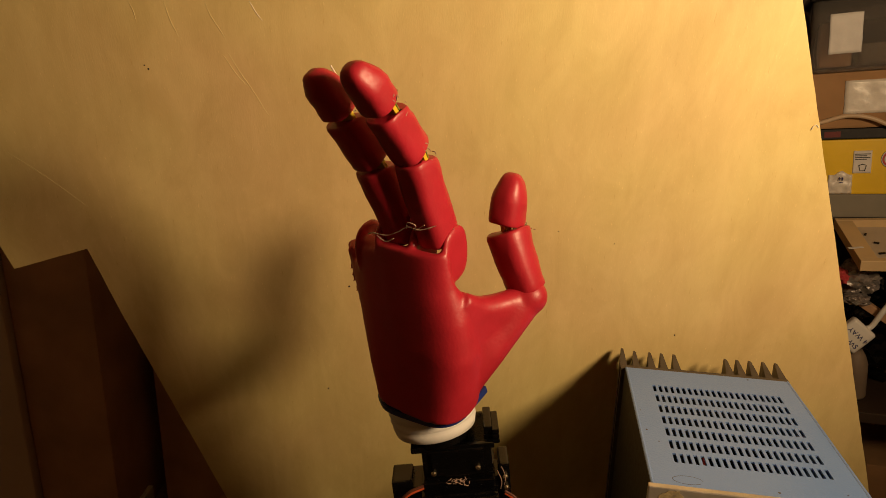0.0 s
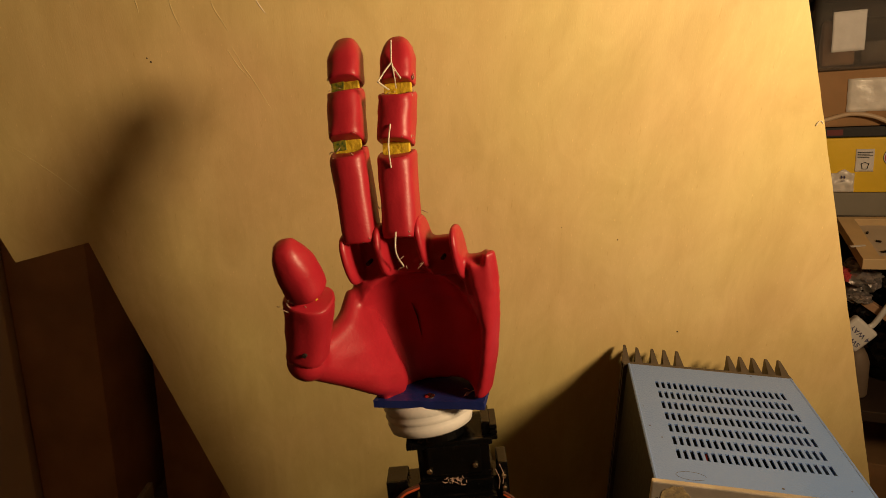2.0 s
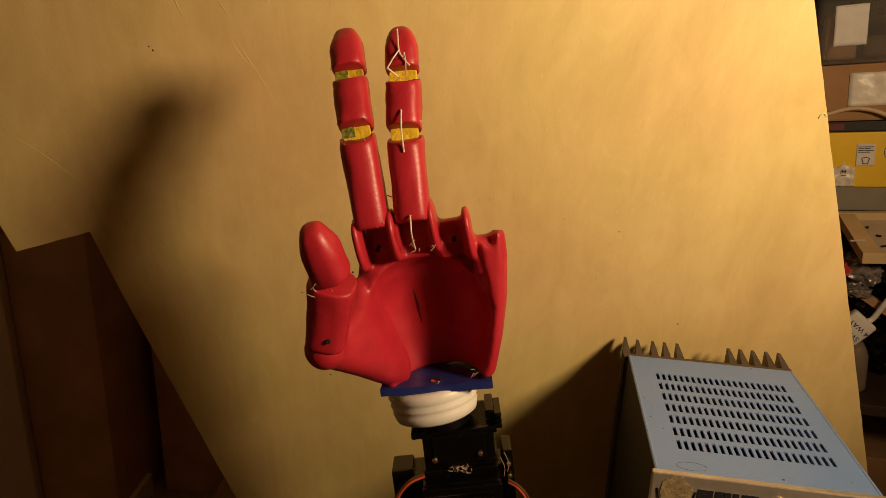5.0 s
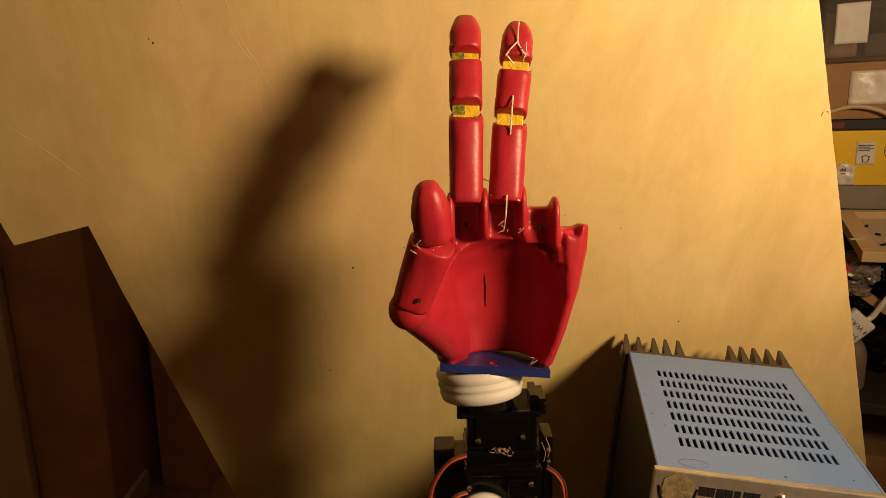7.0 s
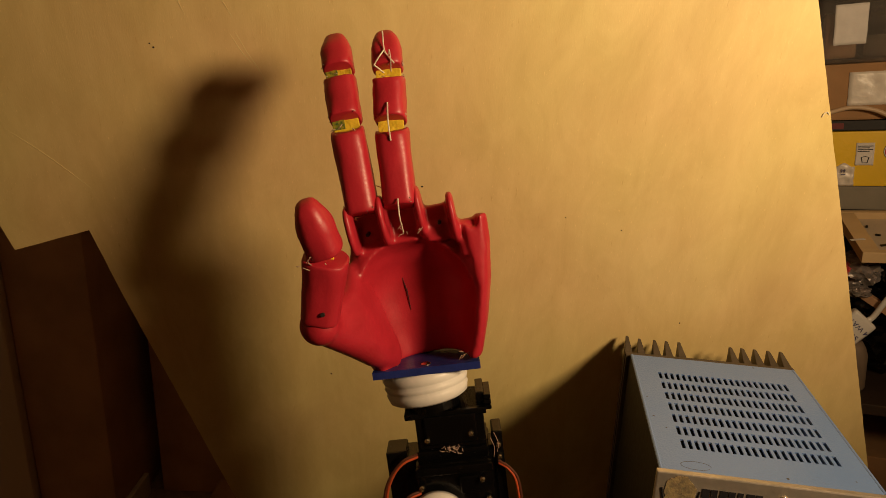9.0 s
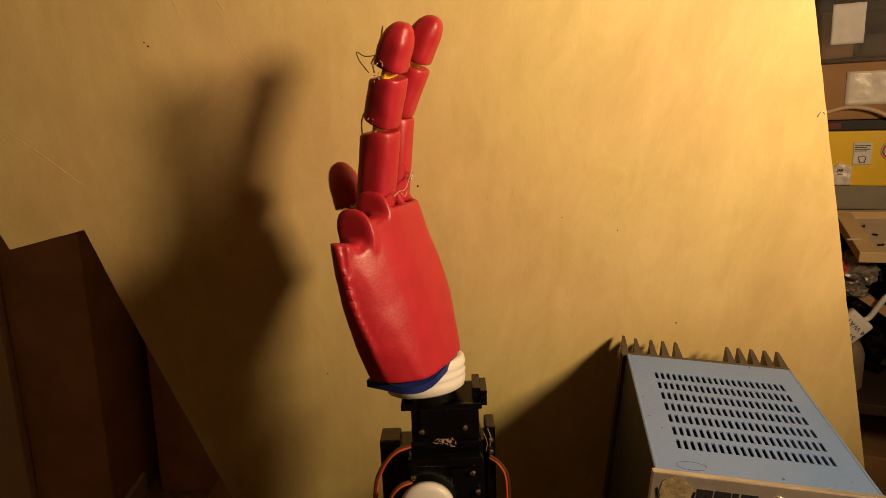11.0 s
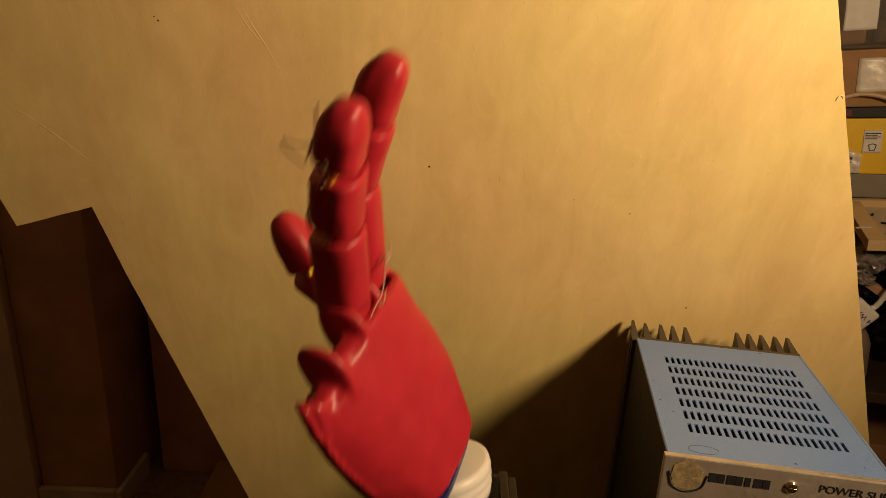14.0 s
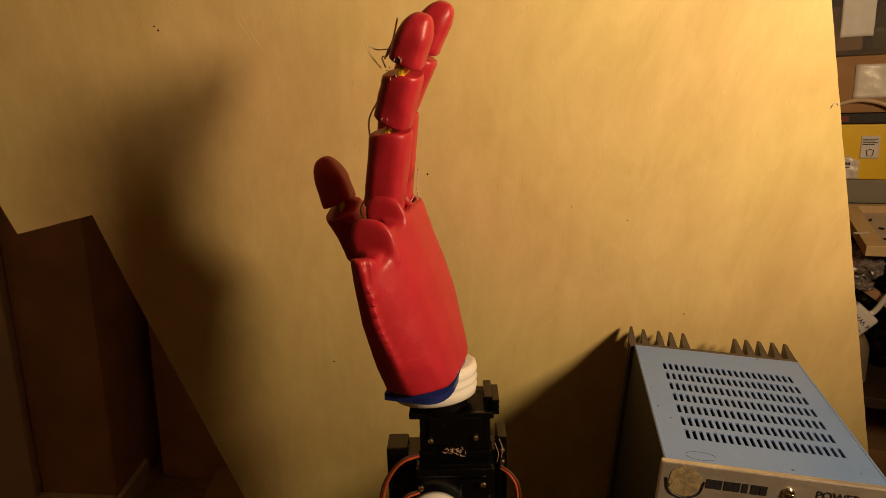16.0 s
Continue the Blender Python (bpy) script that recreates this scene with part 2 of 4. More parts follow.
# Unseen walls and ceiling: pale so that they throw lamp light back.
PLASTER = material("bounce_plaster", (0.70, 0.57, 0.42), 0.9, vary=0.1, scale=4, bump=0.3, bump_scale=80)
PALE_PLASTER = material("pale_bounce_plaster", (0.80, 0.67, 0.50), 0.9, vary=0.1, scale=4, bump=0.3, bump_scale=80)
CARDBOARD = material("brown_cardboard", (0.42, 0.24, 0.11), 0.85, vary=0.2, scale=25, bump=0.2, bump_scale=200)
YELLOW_BOX = material("yellow_printed_card", (0.90, 0.60, 0.02), 0.35, vary=0.1, scale=20, bump=0.1)
PAPER = material("white_paper", (0.74, 0.72, 0.70), 0.6, vary=0.12, scale=60, bump=0.2)
GREY_CARD = material("grey_card", (0.27, 0.25, 0.20), 0.7, vary=0.15, scale=25)
PINE = material("pale_pine", (0.74, 0.54, 0.29), 0.55, vary=0.2, scale=14, bump=0.2)
# Cream lowered in tone: the bottle's shade is put into its colour.
CREAM = material("shaded_cream_plastic", (0.22, 0.165, 0.12), 0.6, vary=0.2, scale=40)
FOIL = material("crumpled_foil_bag", (0.45, 0.40, 0.38), 0.22, 0.4, vary=0.5, scale=60, bump=0.9, bump_scale=60)
SHELF_WOOD = material("dark_shelf_wood", (0.050, 0.030, 0.018), 0.6, vary=0.3, scale=12)
CLEAR = clear_material("clear_plastic", (0.90, 0.86, 0.80), 0.05)
DESK_WOOD = material("worn_bench_wood", (0.07, 0.045, 0.03), 0.7, vary=0.3, scale=10, bump=0.3)
CASE = material("matt_black_case", (0.010, 0.009, 0.009), 0.6, vary=0.3, scale=60, bump=0.03)
PATCH_RED = material("dull_red_print", (0.16, 0.02, 0.02), 0.6, vary=0.2)
TAPE = material("shiny_tape_over_paper", (0.78, 0.74, 0.68), 0.32, vary=0.15, scale=90, bump=0.3, bump_scale=150, coat=0.2)
CABLE_PALE = material("pale_tan_cable", (0.60, 0.45, 0.30), 0.45, vary=0.15, scale=80)
TRAY_BASE = material("greyish_cream_board", (0.60, 0.52, 0.42), 0.6, vary=0.15, scale=25)
EMBLEM = material("red_print", (0.50, 0.06, 0.07), 0.5)


# ---- mesh helpers ----
def part(name, bm, mat, parent=None, label="", smooth=False):
    me = bpy.data.meshes.new(name)
    bmesh.ops.recalc_face_normals(bm, faces=bm.faces)
    bm.to_mesh(me)
    bm.free()
    for mt in (mat if isinstance(mat, (list, tuple)) else (mat,)):
        me.materials.append(mt)
    if smooth:
        for f in me.polygons:
            f.use_smooth = True
    ob = new(name, me)
    if parent is not None:
        ob.parent = parent
    if label:
        tagged(ob, label=label)
    return ob


def box(bm, lo, hi, bevel=0.0, m=None, segments=2):
    r = bmesh.ops.create_cube(bm, size=1.0)
    vs = r["verts"]
    c, s = [(a + b) / 2 for a, b in zip(lo, hi)], [b - a for a, b in zip(lo, hi)]
    for v in vs:
        v.co = Vector((c[i] + v.co[i] * s[i] for i in range(3)))
    if bevel:
        es = list({e for v in vs for e in v.link_edges})
        out = bmesh.ops.bevel(bm, geom=es, offset=bevel, segments=segments, affect="EDGES", profile=0.6)
        vs = list({v for f in out["faces"] for v in f.verts} | {v for v in vs if v.is_valid})
    if m is not None:
        for v in vs:
            v.co = m @ v.co
    return vs


def lathe(bm, profile, n=40, m=None):
    """Closed body of turned rings (radius, z)."""
    rings = []
    for r, z in profile:
        rings.append([bm.verts.new((r * math.cos(2 * math.pi * i / n), r * math.sin(2 * math.pi * i / n), z)) for i in range(n)])
    for a, b in zip(rings, rings[1:]):
        for i in range(n):
            bm.faces.new((a[i], a[(i + 1) % n], b[(i + 1) % n], b[i]))
    bm.faces.new(list(reversed(rings[0])))
    bm.faces.new(rings[-1])
    if m is not None:
        for ring in rings:
            for v in ring:
                v.co = m @ v.co


def tube(bm, pts, radius, n=8):
    """A round wire through points, radius one number or one for each point."""
    pts = [Vector(p) for p in pts]
    rads = [float(r) for r in radius] if isinstance(radius, (list, tuple)) else [radius] * len(pts)
    rings = []
    for i, p in enumerate(pts):
        d = (pts[min(i + 1, len(pts) - 1)] - pts[max(i - 1, 0)]).normalized()
        a = d.orthogonal().normalized() if not rings else (ax - d * ax.dot(d)).normalized()
        ax, b = a, d.cross(a)
        rings.append([bm.verts.new(p + rads[i] * (a * math.cos(2 * math.pi * k / n) + b * math.sin(2 * math.pi * k / n))) for k in range(n)])
    for r, s in zip(rings, rings[1:]):
        for k in range(n):
            bm.faces.new((r[k], r[(k + 1) % n], s[(k + 1) % n], s[k]))
    bm.faces.new(list(reversed(rings[0])))
    bm.faces.new(rings[-1])


def arc(points, steps=8):
    """Smooth points through the given ones (Catmull-Rom)."""
    p = [Vector(q) for q in points]
    p = [2 * p[0] - p[1]] + p + [2 * p[-1] - p[-2]]
    out = []
    for i in range(1, len(p) - 2):
        for k in range(steps):
            t = k / steps
            out.append(0.5 * (2 * p[i] + (p[i + 1] - p[i - 1]) * t + (2 * p[i - 1] - 5 * p[i] + 4 * p[i + 1] - p[i + 2]) * t * t
                              + (3 * p[i] - p[i - 1] - 3 * p[i + 1] + p[i + 2]) * t ** 3))
    return out + [p[-2]]


def lettering(name, text, size, m, mat, parent, depth=0.0002):
    cu = bpy.data.curves.new(name, "FONT")
    cu.body, cu.size, cu.extrude = text, size, depth
    tmp = bpy.data.objects.new(name, cu)
    me = bpy.data.meshes.new_from_object(tmp)
    bpy.data.objects.remove(tmp)
    me.materials.append(mat)
    ob = new(name, me)
    ob.parent, ob.matrix_local = parent, m
    return ob


def thing(name, at, label, category, turn=0.0, group=""):
    e = new(name)
    e.empty_display_size = 0.02
    e.location, e.rotation_euler = at, (0, 0, radians(turn))
    return tagged(e, label, category, group)


def lerp(table, x):
    xs, ys = zip(*table)
    return float(np.interp(x, xs, ys))


# ---- the room ----
def room():
    bm = bmesh.new()
    box(bm, (-1.8, -1.0, -0.05), (1.3, 2.0, 0.0))
    tagged(part("floor", bm, FLOOR), "brown carpeted room floor", "floor", kind="structure")
    # Added walls out of view, set close to bounce light; the west one palest.
    for name, lo, hi in (("wall_north", (-1.8, 1.9, 0), (1.3, 2.0, 2.1)), ("wall_south", (-1.8, -1.0, 0), (1.3, -0.9, 2.1)),
                         ("wall_west", (-1.8, -0.9, 0), (-1.7, 1.9, 2.1)), ("wall_east", (1.2, -0.9, 0), (1.3, 1.9, 2.1))):
        bm = bmesh.new()
        box(bm, lo, hi)
        tagged(part(name, bm, PALE_PLASTER if name == "wall_west" else PLASTER), "plain room wall out of view, added to bounce light", "wall", kind="structure")
    bm = bmesh.new()
    box(bm, (-1.8, -1.0, 2.1), (1.3, 2.0, 2.2))
    tagged(part("ceiling", bm, PLASTER), "plain ceiling out of view, added to bounce light", "ceiling", kind="structure")
    # the dark corner behind the board
    bm = bmesh.new()
    box(bm, (-1.6, 1.27, 0.0), (-0.919, 1.33, 2.1), 0.004)
    tagged(part("wall_grey", bm, GREY_WALL), "grey painted wall beside a brown panel", "wall", kind="structure")
    bm = bmesh.new()
    box(bm, (-0.917, 1.289, 0.0), (-0.740, 1.55, 2.1), 0.004)
    tagged(part("wall_brown", bm, BROWN_WOOD), "dark brown panelled wall corner in shade", "wall", kind="structure")
    bm = bmesh.new()
    box(bm, (-0.697, 1.433, 0.0), (0.9, 1.49, 2.1), 0.004)
    tagged(part("wall_back", bm, BROWN_WOOD), "dark brown wall behind the leaning board", "wall", kind="structure")
    bm = bmesh.new()
    box(bm, (-0.917, 1.272, 0.0), (-0.740, 1.287, 0.060), 0.003)
    box(bm, (-0.738, 1.272, 0.0), (-0.725, 1.425, 0.060), 0.003)
    tagged(part("baseboard", bm, SKIRT), "cream painted skirting board round a wall corner", "skirting", kind="structure")


def plywood():
    """A big sheet with raw sawn sides that leans behind the bench."""
    outline = [(0.5470, -0.8962), (0.2272, -0.1383), (-0.0590, 0.5500), (-0.6423, 0.5500),
               (-0.5300, 0.1011), (-0.5228, 0.0742), (-0.4602, 0.0939), (-0.4455, 0.0347), (-0.3802, -0.1981), (-0.1896, -0.8962)]
    rnd = random.Random(4)
    pts = []
    for (x0, z0), (x1, z1) in zip(outline, outline[1:] + outline[:1]):
        k = max(2, int(math.hypot(x1 - x0, z1 - z0) / 0.012))
        for i in range(k):
            j = 0.0002 if i else 0.0
            pts.append((x0 + (x1 - x0) * i / k + rnd.uniform(-j, j), z0 + (z1 - z0) * i / k + rnd.uniform(-j, j)))
    bm = bmesh.new()
    f = bm.faces.new([bm.verts.new((x, 0.0, z)) for x, z in pts])
    g = bmesh.ops.extrude_face_region(bm, geom=[f])
    for v in g["geom"]:
        if isinstance(v, bmesh.types.BMVert):
            v.co.y += 0.012
    bm.faces.ensure_lookup_table()
    for q in bm.faces:
        q.material_index = 1 if len(q.verts) == 4 else 0
    ob = part("plywood_sheet", bm, (PLY, PLY_EDGE))
    tagged(ob, "large yellowed plywood sheet with raw sawn edges leaning behind the bench", "plywood sheet")
    ob.matrix_world = pose(0.185, 0.512, 0.88, 10.9, 0, 0.45)
    # torn splinter on the sawn side
    bm = bmesh.new()
    tube(bm, arc([(0.0840, 0.0000, 0.2036), (0.0819, -0.0005, 0.2057), (0.0799, -0.0006, 0.2045), (0.0791, -0.0004, 0.2018)], 4), [0.00035] * 12 + [0.00015], 6)
    part("splinter", bm, CORD, ob, "pale torn splinter")

    # scratches, stains along the grain, and specks
    for marks in (((-0.3912, 0.2785), (-0.3891, 0.2726), (-0.3883, 0.2661)),
                  ((-0.3678, 0.2790), (-0.3655, 0.2670), (-0.3614, 0.2561)),
                  ((-0.3408, 0.2795), (-0.3379, 0.2700), (-0.3332, 0.2616), (-0.3301, 0.2555)),
                  ((-0.3295, 0.2467), (-0.3226, 0.2328), (-0.3170, 0.2237), (-0.3065, 0.2037)),
                  ((-0.3330, 0.2450), (-0.3262, 0.2330), (-0.3190, 0.2245)),
                  ((-0.5010, 0.1723), (-0.4771, 0.1537), (-0.4511, 0.1297))):
        bm = bmesh.new()
        path = arc([(x, 0.0, z) for x, z in marks], 5)
        tube(bm, path, [0.00010 + 0.00016 * math.sin(math.pi * k / (len(path) - 1)) for k in range(len(path))], 6)
        part("scratch", bm, PLY_MARK, ob)
    bm = bmesh.new()
    path = arc([(-0.3114, 0.0, 0.2801), (-0.3077, 0.0, 0.2730), (-0.3039, 0.0, 0.2678)], 5)
    tube(bm, path, [0.00012 + 0.0002 * math.sin(math.pi * k / (len(path) - 1)) for k in range(len(path))], 6)
    part("scratch", bm, CORD, ob, "pale bare scratch")
    for (x, z), r in (((-0.3860, 0.2346), 0.0007), ((0.0142, 0.0240), 0.0007), ((-0.2557, 0.0645), 0.0009), ((-0.2788, -0.0399), 0.0007), ((-0.2025, 0.1392), 0.0008), ((-0.0478, 0.1079), 0.0005), ((-0.3883, 0.2371), 0.0005), ((-0.0921, 0.1174), 0.0004)):
        bm = bmesh.new()
        lathe(bm, [(r, 0), (r * 0.7, 0.0002)], 9, pose(x, 0, z, 90, 0, 0))
        part("speck", bm, DARK, ob)

def bench():
    e = thing("workbench", (0.05, 0.30, 0.0), "brown wooden workbench under the robot arm", "workbench")
    bm = bmesh.new()
    box(bm, (-0.45, -0.28, 0.635), (0.55, 0.19, 0.665), 0.003)
    part("benchtop", bm, DESK_WOOD, e)
    for x in (-0.42, 0.47):
        for y in (-0.24, 0.12):
            bm = bmesh.new()
            box(bm, (x, y, 0.0), (x + 0.05, y + 0.05, 0.634), 0.002)
            part("leg", bm, DESK_WOOD, e)


# ---- power supply ----
def power_supply():
    W, D, H = 0.1195, 0.151, 0.221
    e = thing("power_supply", (0.1288, 0.3238, 0.669), "blue slotted metal bench power supply with finned heat sink", "power supply", turn=-8.75)
    # top cover with its slots cut through
    xs, ys = [0.0], [0.0]
    for i in range(22):
        a = 0.0161 + i * 0.00417
        xs += [a, a + 0.0022]
    for j in range(7):
        a = 0.0252 + j * 0.01495
        ys += [a, a + 0.0099]
    xs, ys = xs + [W], ys + [D]
    vs, fs, idx = [], [], {}

    def vert(i, j, k):
        if (i, j, k) not in idx:
            idx[i, j, k] = len(vs)
            vs.append((xs[i], ys[j], H - 0.0012 * k))
        return idx[i, j, k]
    for i in range(len(xs) - 1):
        for j in range(len(ys) - 1):
            if i % 2 == 1 and j % 2 == 1:
                q = [(i, j), (i + 1, j), (i + 1, j + 1), (i, j + 1)]
                for a, b in zip(q, q[1:] + q[:1]):
                    fs.append((vert(*a, 0), vert(*b, 0), vert(*b, 1), vert(*a, 1)))
            else:
                fs.append((vert(i, j, 0), vert(i + 1, j, 0), vert(i + 1, j + 1, 0), vert(i, j + 1, 0)))
    me = bpy.data.meshes.new("top_cover")
    me.from_pydata(vs, [], fs)
    me.materials.append(PSU_BLUE)
    top = new("top_cover", me)
    top.parent = e
    tagged(top, label="blue painted slotted top cover")
    # Left side and back are near black, the right side blue like the top.
    bm = bmesh.new()
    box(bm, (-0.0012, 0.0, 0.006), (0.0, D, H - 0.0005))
    part("side_panel", bm, PSU_DARK, e, "near-black left side panel")
    bm = bmesh.new()
    box(bm, (W, 0.0, 0.006), (W + 0.0012, D, H - 0.0005))
    part("side_panel", bm, PSU_BLUE, e)
    for x in (0.0, W):
        bm = bmesh.new()
        tube(bm, [(x, 0.0, H - 0.0006), (x, D, H - 0.0006)], 0.0011, 8)
        part("rolled_edge", bm, PSU_BLUE, e)
    # Inner blocks are near black, so the shade under the slots is in their colour.
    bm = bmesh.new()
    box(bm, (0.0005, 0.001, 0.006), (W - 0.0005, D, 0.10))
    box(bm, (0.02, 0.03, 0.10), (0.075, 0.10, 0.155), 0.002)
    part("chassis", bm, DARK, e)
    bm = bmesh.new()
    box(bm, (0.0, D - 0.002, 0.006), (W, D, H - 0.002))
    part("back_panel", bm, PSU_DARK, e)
    for i, (p, q) in enumerate((((0.030, 0.028, 0.178), (0.055, 0.11, 0.176)), ((0.045, 0.03, 0.182), (0.03, 0.09, 0.178)))):
        bm = bmesh.new()
        tube(bm, arc([p, ((p[0] + q[0]) / 2 + 0.004, (p[1] + q[1]) / 2, 0.182), q], 6), 0.0012, 6)
        part("inner_wire", bm, WIRE_RED, e, "red wire under the slots")
    # front panel, lip, knobs of print
    bm = bmesh.new()
    box(bm, (-0.003, -0.004, 0.004), (W + 0.003, 0.0, H + 0.0015), 0.0008)
    front = part("front_panel", bm, ALU, e, "scuffed brushed aluminium front panel")
    bm = bmesh.new()
    rr = random.Random(21)
    pts = []
    for k in range(72):
        a = 2 * math.pi * k / 72
        r = 0.0092 + 0.0016 * noise.noise(Vector((2.2 * math.cos(a), 2.2 * math.sin(a), 3.0))) + 0.0007 * noise.noise(Vector((7 * math.cos(a), 7 * math.sin(a), 5.0))) + rr.uniform(-0.0002, 0.0002)
        pts.append((0.0105 + 0.95 * r * math.cos(a), -0.0042, H - 0.0098 + 1.08 * r * math.sin(a)))
    f = bm.faces.new([bm.verts.new(p) for p in pts])
    g = bmesh.ops.extrude_face_region(bm, geom=[f])
    for v in g["geom"]:
        if isinstance(v, bmesh.types.BMVert):
            v.co.y -= 0.0002
    part("sticker_residue", bm, RESIDUE, front, "torn sticker remains")
    for x in (0.066,):
        bm = bmesh.new()
        lathe(bm, [(0.0036, 0), (0.0036, 0.0007), (0.0028, 0.0016), (0.0012, 0.002)], 20, pose(x, -0.004, H - 0.0085, 90, 0, 0))
        box(bm, (x - 0.0022, -0.0062, H - 0.0088), (x + 0.0022, -0.0058, H - 0.0082))
        part("screw", bm, BRASS, front, "steel pan head screw")
    # maker's mark as plain bars
    for i, w in enumerate((0.0042, 0.0036, 0.0042, 0.0036, 0.0030, 0.0042, 0.0036)):
        bm = bmesh.new()
        x = 0.0225 + i * 0.0048
        box(bm, (x, -0.0044, H - 0.0120), (x + w, -0.0041, H - 0.0062))
        part("printed_bar", bm, INK, front)
    bm = bmesh.new()
    tube(bm, arc([(0.0005, -0.0042, H - 0.0085), (0.0030, -0.0042, H - 0.0170), (0.0110, -0.0042, H - 0.0205), (0.0190, -0.0042, H - 0.0170), (0.0215, -0.0042, H - 0.0085)], 6), 0.0006, 6)
    part("printed_curve", bm, INK, front)
    lettering("lettering", "POWER SUPPLY", 0.0066, pose(0.080, -0.0042, H - 0.0092, 90, 0, 0), INK, front)
    # ring mark left on the paint
    bm = bmesh.new()
    tube(bm, [(0.0205 + 0.0085 * math.cos(a), 0.0080 + 0.0040 * math.sin(a), H + 0.00002) for a in [k * math.pi / 16 for k in range(30)]], 0.00014, 5)
    part("ring_stain", bm, CHIP, top, "faint ring stain")
    for x, y, w in ((0.004, 0.060, 0.0007), (0.003, 0.085, 0.0005), (0.010, 0.047, 0.0006), (0.070, 0.006, 0.0009), (0.108, 0.011, 0.0005), (0.090, 0.148, 0.0008)):
        bm = bmesh.new()
        lathe(bm, [(w, 0), (w * 0.8, 0.00012)], 7, pose(x, y, H))
        part("paint_chip", bm, CHIP, top)
    # heat sink
    bm = bmesh.new()
    box(bm, (-0.004, D, 0.012), (W + 0.002, D + 0.006, H - 0.001))
    sink = part("heat_sink", bm, SINK, e, "dull finned heat sink")
    fins = [-0.0015, 0.0085, 0.0206, 0.0300, 0.0400] + [0.0800, 0.0890, 0.0986, 0.1088, 0.1184]
    for i, x in enumerate(fins):
        bm = bmesh.new()
        tall = 0.0035 if i == 0 else 0.0020
        low, high = [], []
        for y, z, w in ((D + 0.004, 0.015, 0.0032), (D + 0.028, 0.015, 0.0008), (D + 0.028, H + tall, 0.0008), (D + 0.025, H + tall + 0.0006, 0.0010), (D + 0.004, H - 0.002, 0.0032)):
            low.append(bm.verts.new((x - w, y, z)))
            high.append(bm.verts.new((x + w, y, z)))
        bm.faces.new(low)
        bm.faces.new(high[::-1])
        for a in range(5):
            bm.faces.new((low[a], high[a], high[(a + 1) % 5], low[(a + 1) % 5]))
        part("fin", bm, SINK, sink)
    for x in (0.012, W - 0.012):
        for y in (0.015, D - 0.015):
            bm = bmesh.new()
            lathe(bm, [(0.006, -0.004), (0.007, 0.006)], 16, pose(x, y, 0))
            part("rubber_foot", bm, BLACK, e)


# ---- the robot arm ----
def segment(name, parent, p0, p1, wide, deep, tip=False, cut=4.2, n=36, square=2.9, flare=0.0, bow=0.0, lean=0.16):
    """One finger bone: a block with rounded corners from p0 to p1, cut slanting towards the palm at its ends, domed at a tip.
    flare widens its foot, bow arches its back, lean tips its dome backwards."""
    p0, p1 = Vector(p0) / 1000, Vector(p1) / 1000
    z = (p1 - p0).normalized()
    x = (Vector((1, 0, 0)) - z * z.x).normalized()
    y = z.cross(x)
    L = (p1 - p0).length
    rows = [(0.0, 0.92), (0.02, 0.97), (0.06, 1.0), (0.16, 1.0), (0.30, 1.0), (0.45, 1.0)]
    if tip:
        rows += [(0.46 + 0.54 * math.sin(q), math.cos(q) ** 0.72 * (1 - 0.10 * math.sin(q))) for q in [radians(8 * k) for k in range(11)] + [radians(86)]]
    else:
        rows += [(0.58, 1.0), (0.70, 1.0), (0.84, 1.0), (0.94, 1.0), (0.98, 0.97), (1.0, 0.92)]
    bm = bmesh.new()
    rings = []
    for s, k in rows:
        ring = []
        grow = 1 + flare * (0.5 - s)
        for i in range(n):
            a = 2 * math.pi * i / n
            c, d = math.cos(a), math.sin(a)
            e = 2.0 / square
            u, v = math.copysign(abs(c) ** e, c) * wide / 2000 * k * grow, math.copysign(abs(d) ** e, d) * deep / 2000 * k * grow
            # the palm side slants away at both ends
            f = min(1.0, max(0.0, (0.15 - v / (deep / 2000)) / 1.05))
            lift = 0.0004 * cut * f * max(0.0, 1 - s / 0.42)
            drop = 0 if tip else 0.001 * cut * f * max(0.0, 1 - (1 - s) / 0.42)
            back = (lean * deep / 1000 * s * s if tip else 0.0) + 0.001 * bow * math.sin(math.pi * s)
            w = noise.noise(Vector((u * 160, v * 160, s * 3 + p0.x * 900))) * 0.0006 + noise.noise(Vector((u * 420, v * 420, s * 11 + p0.x * 500))) * 0.0002
            ring.append(bm.verts.new(p0 + x * (u + w) + y * (v + back + w) + z * (s * L + lift - drop)))
        rings.append(ring)
    for a, b in zip(rings, rings[1:]):
        for i in range(n):
            bm.faces.new((a[i], a[(i + 1) % n], b[(i + 1) % n], b[i]))
    bm.faces.new(list(reversed(rings[0])))
    bm.faces.new(rings[-1])
    ob = part(name, bm, RED, parent, smooth=True)
    mod = ob.modifiers.new("edge", "BEVEL")
    mod.width, mod.segments, mod.limit_method, mod.angle_limit = 0.0007, 2, "ANGLE", radians(35)
    return ob, (p0, x, y, z, L)


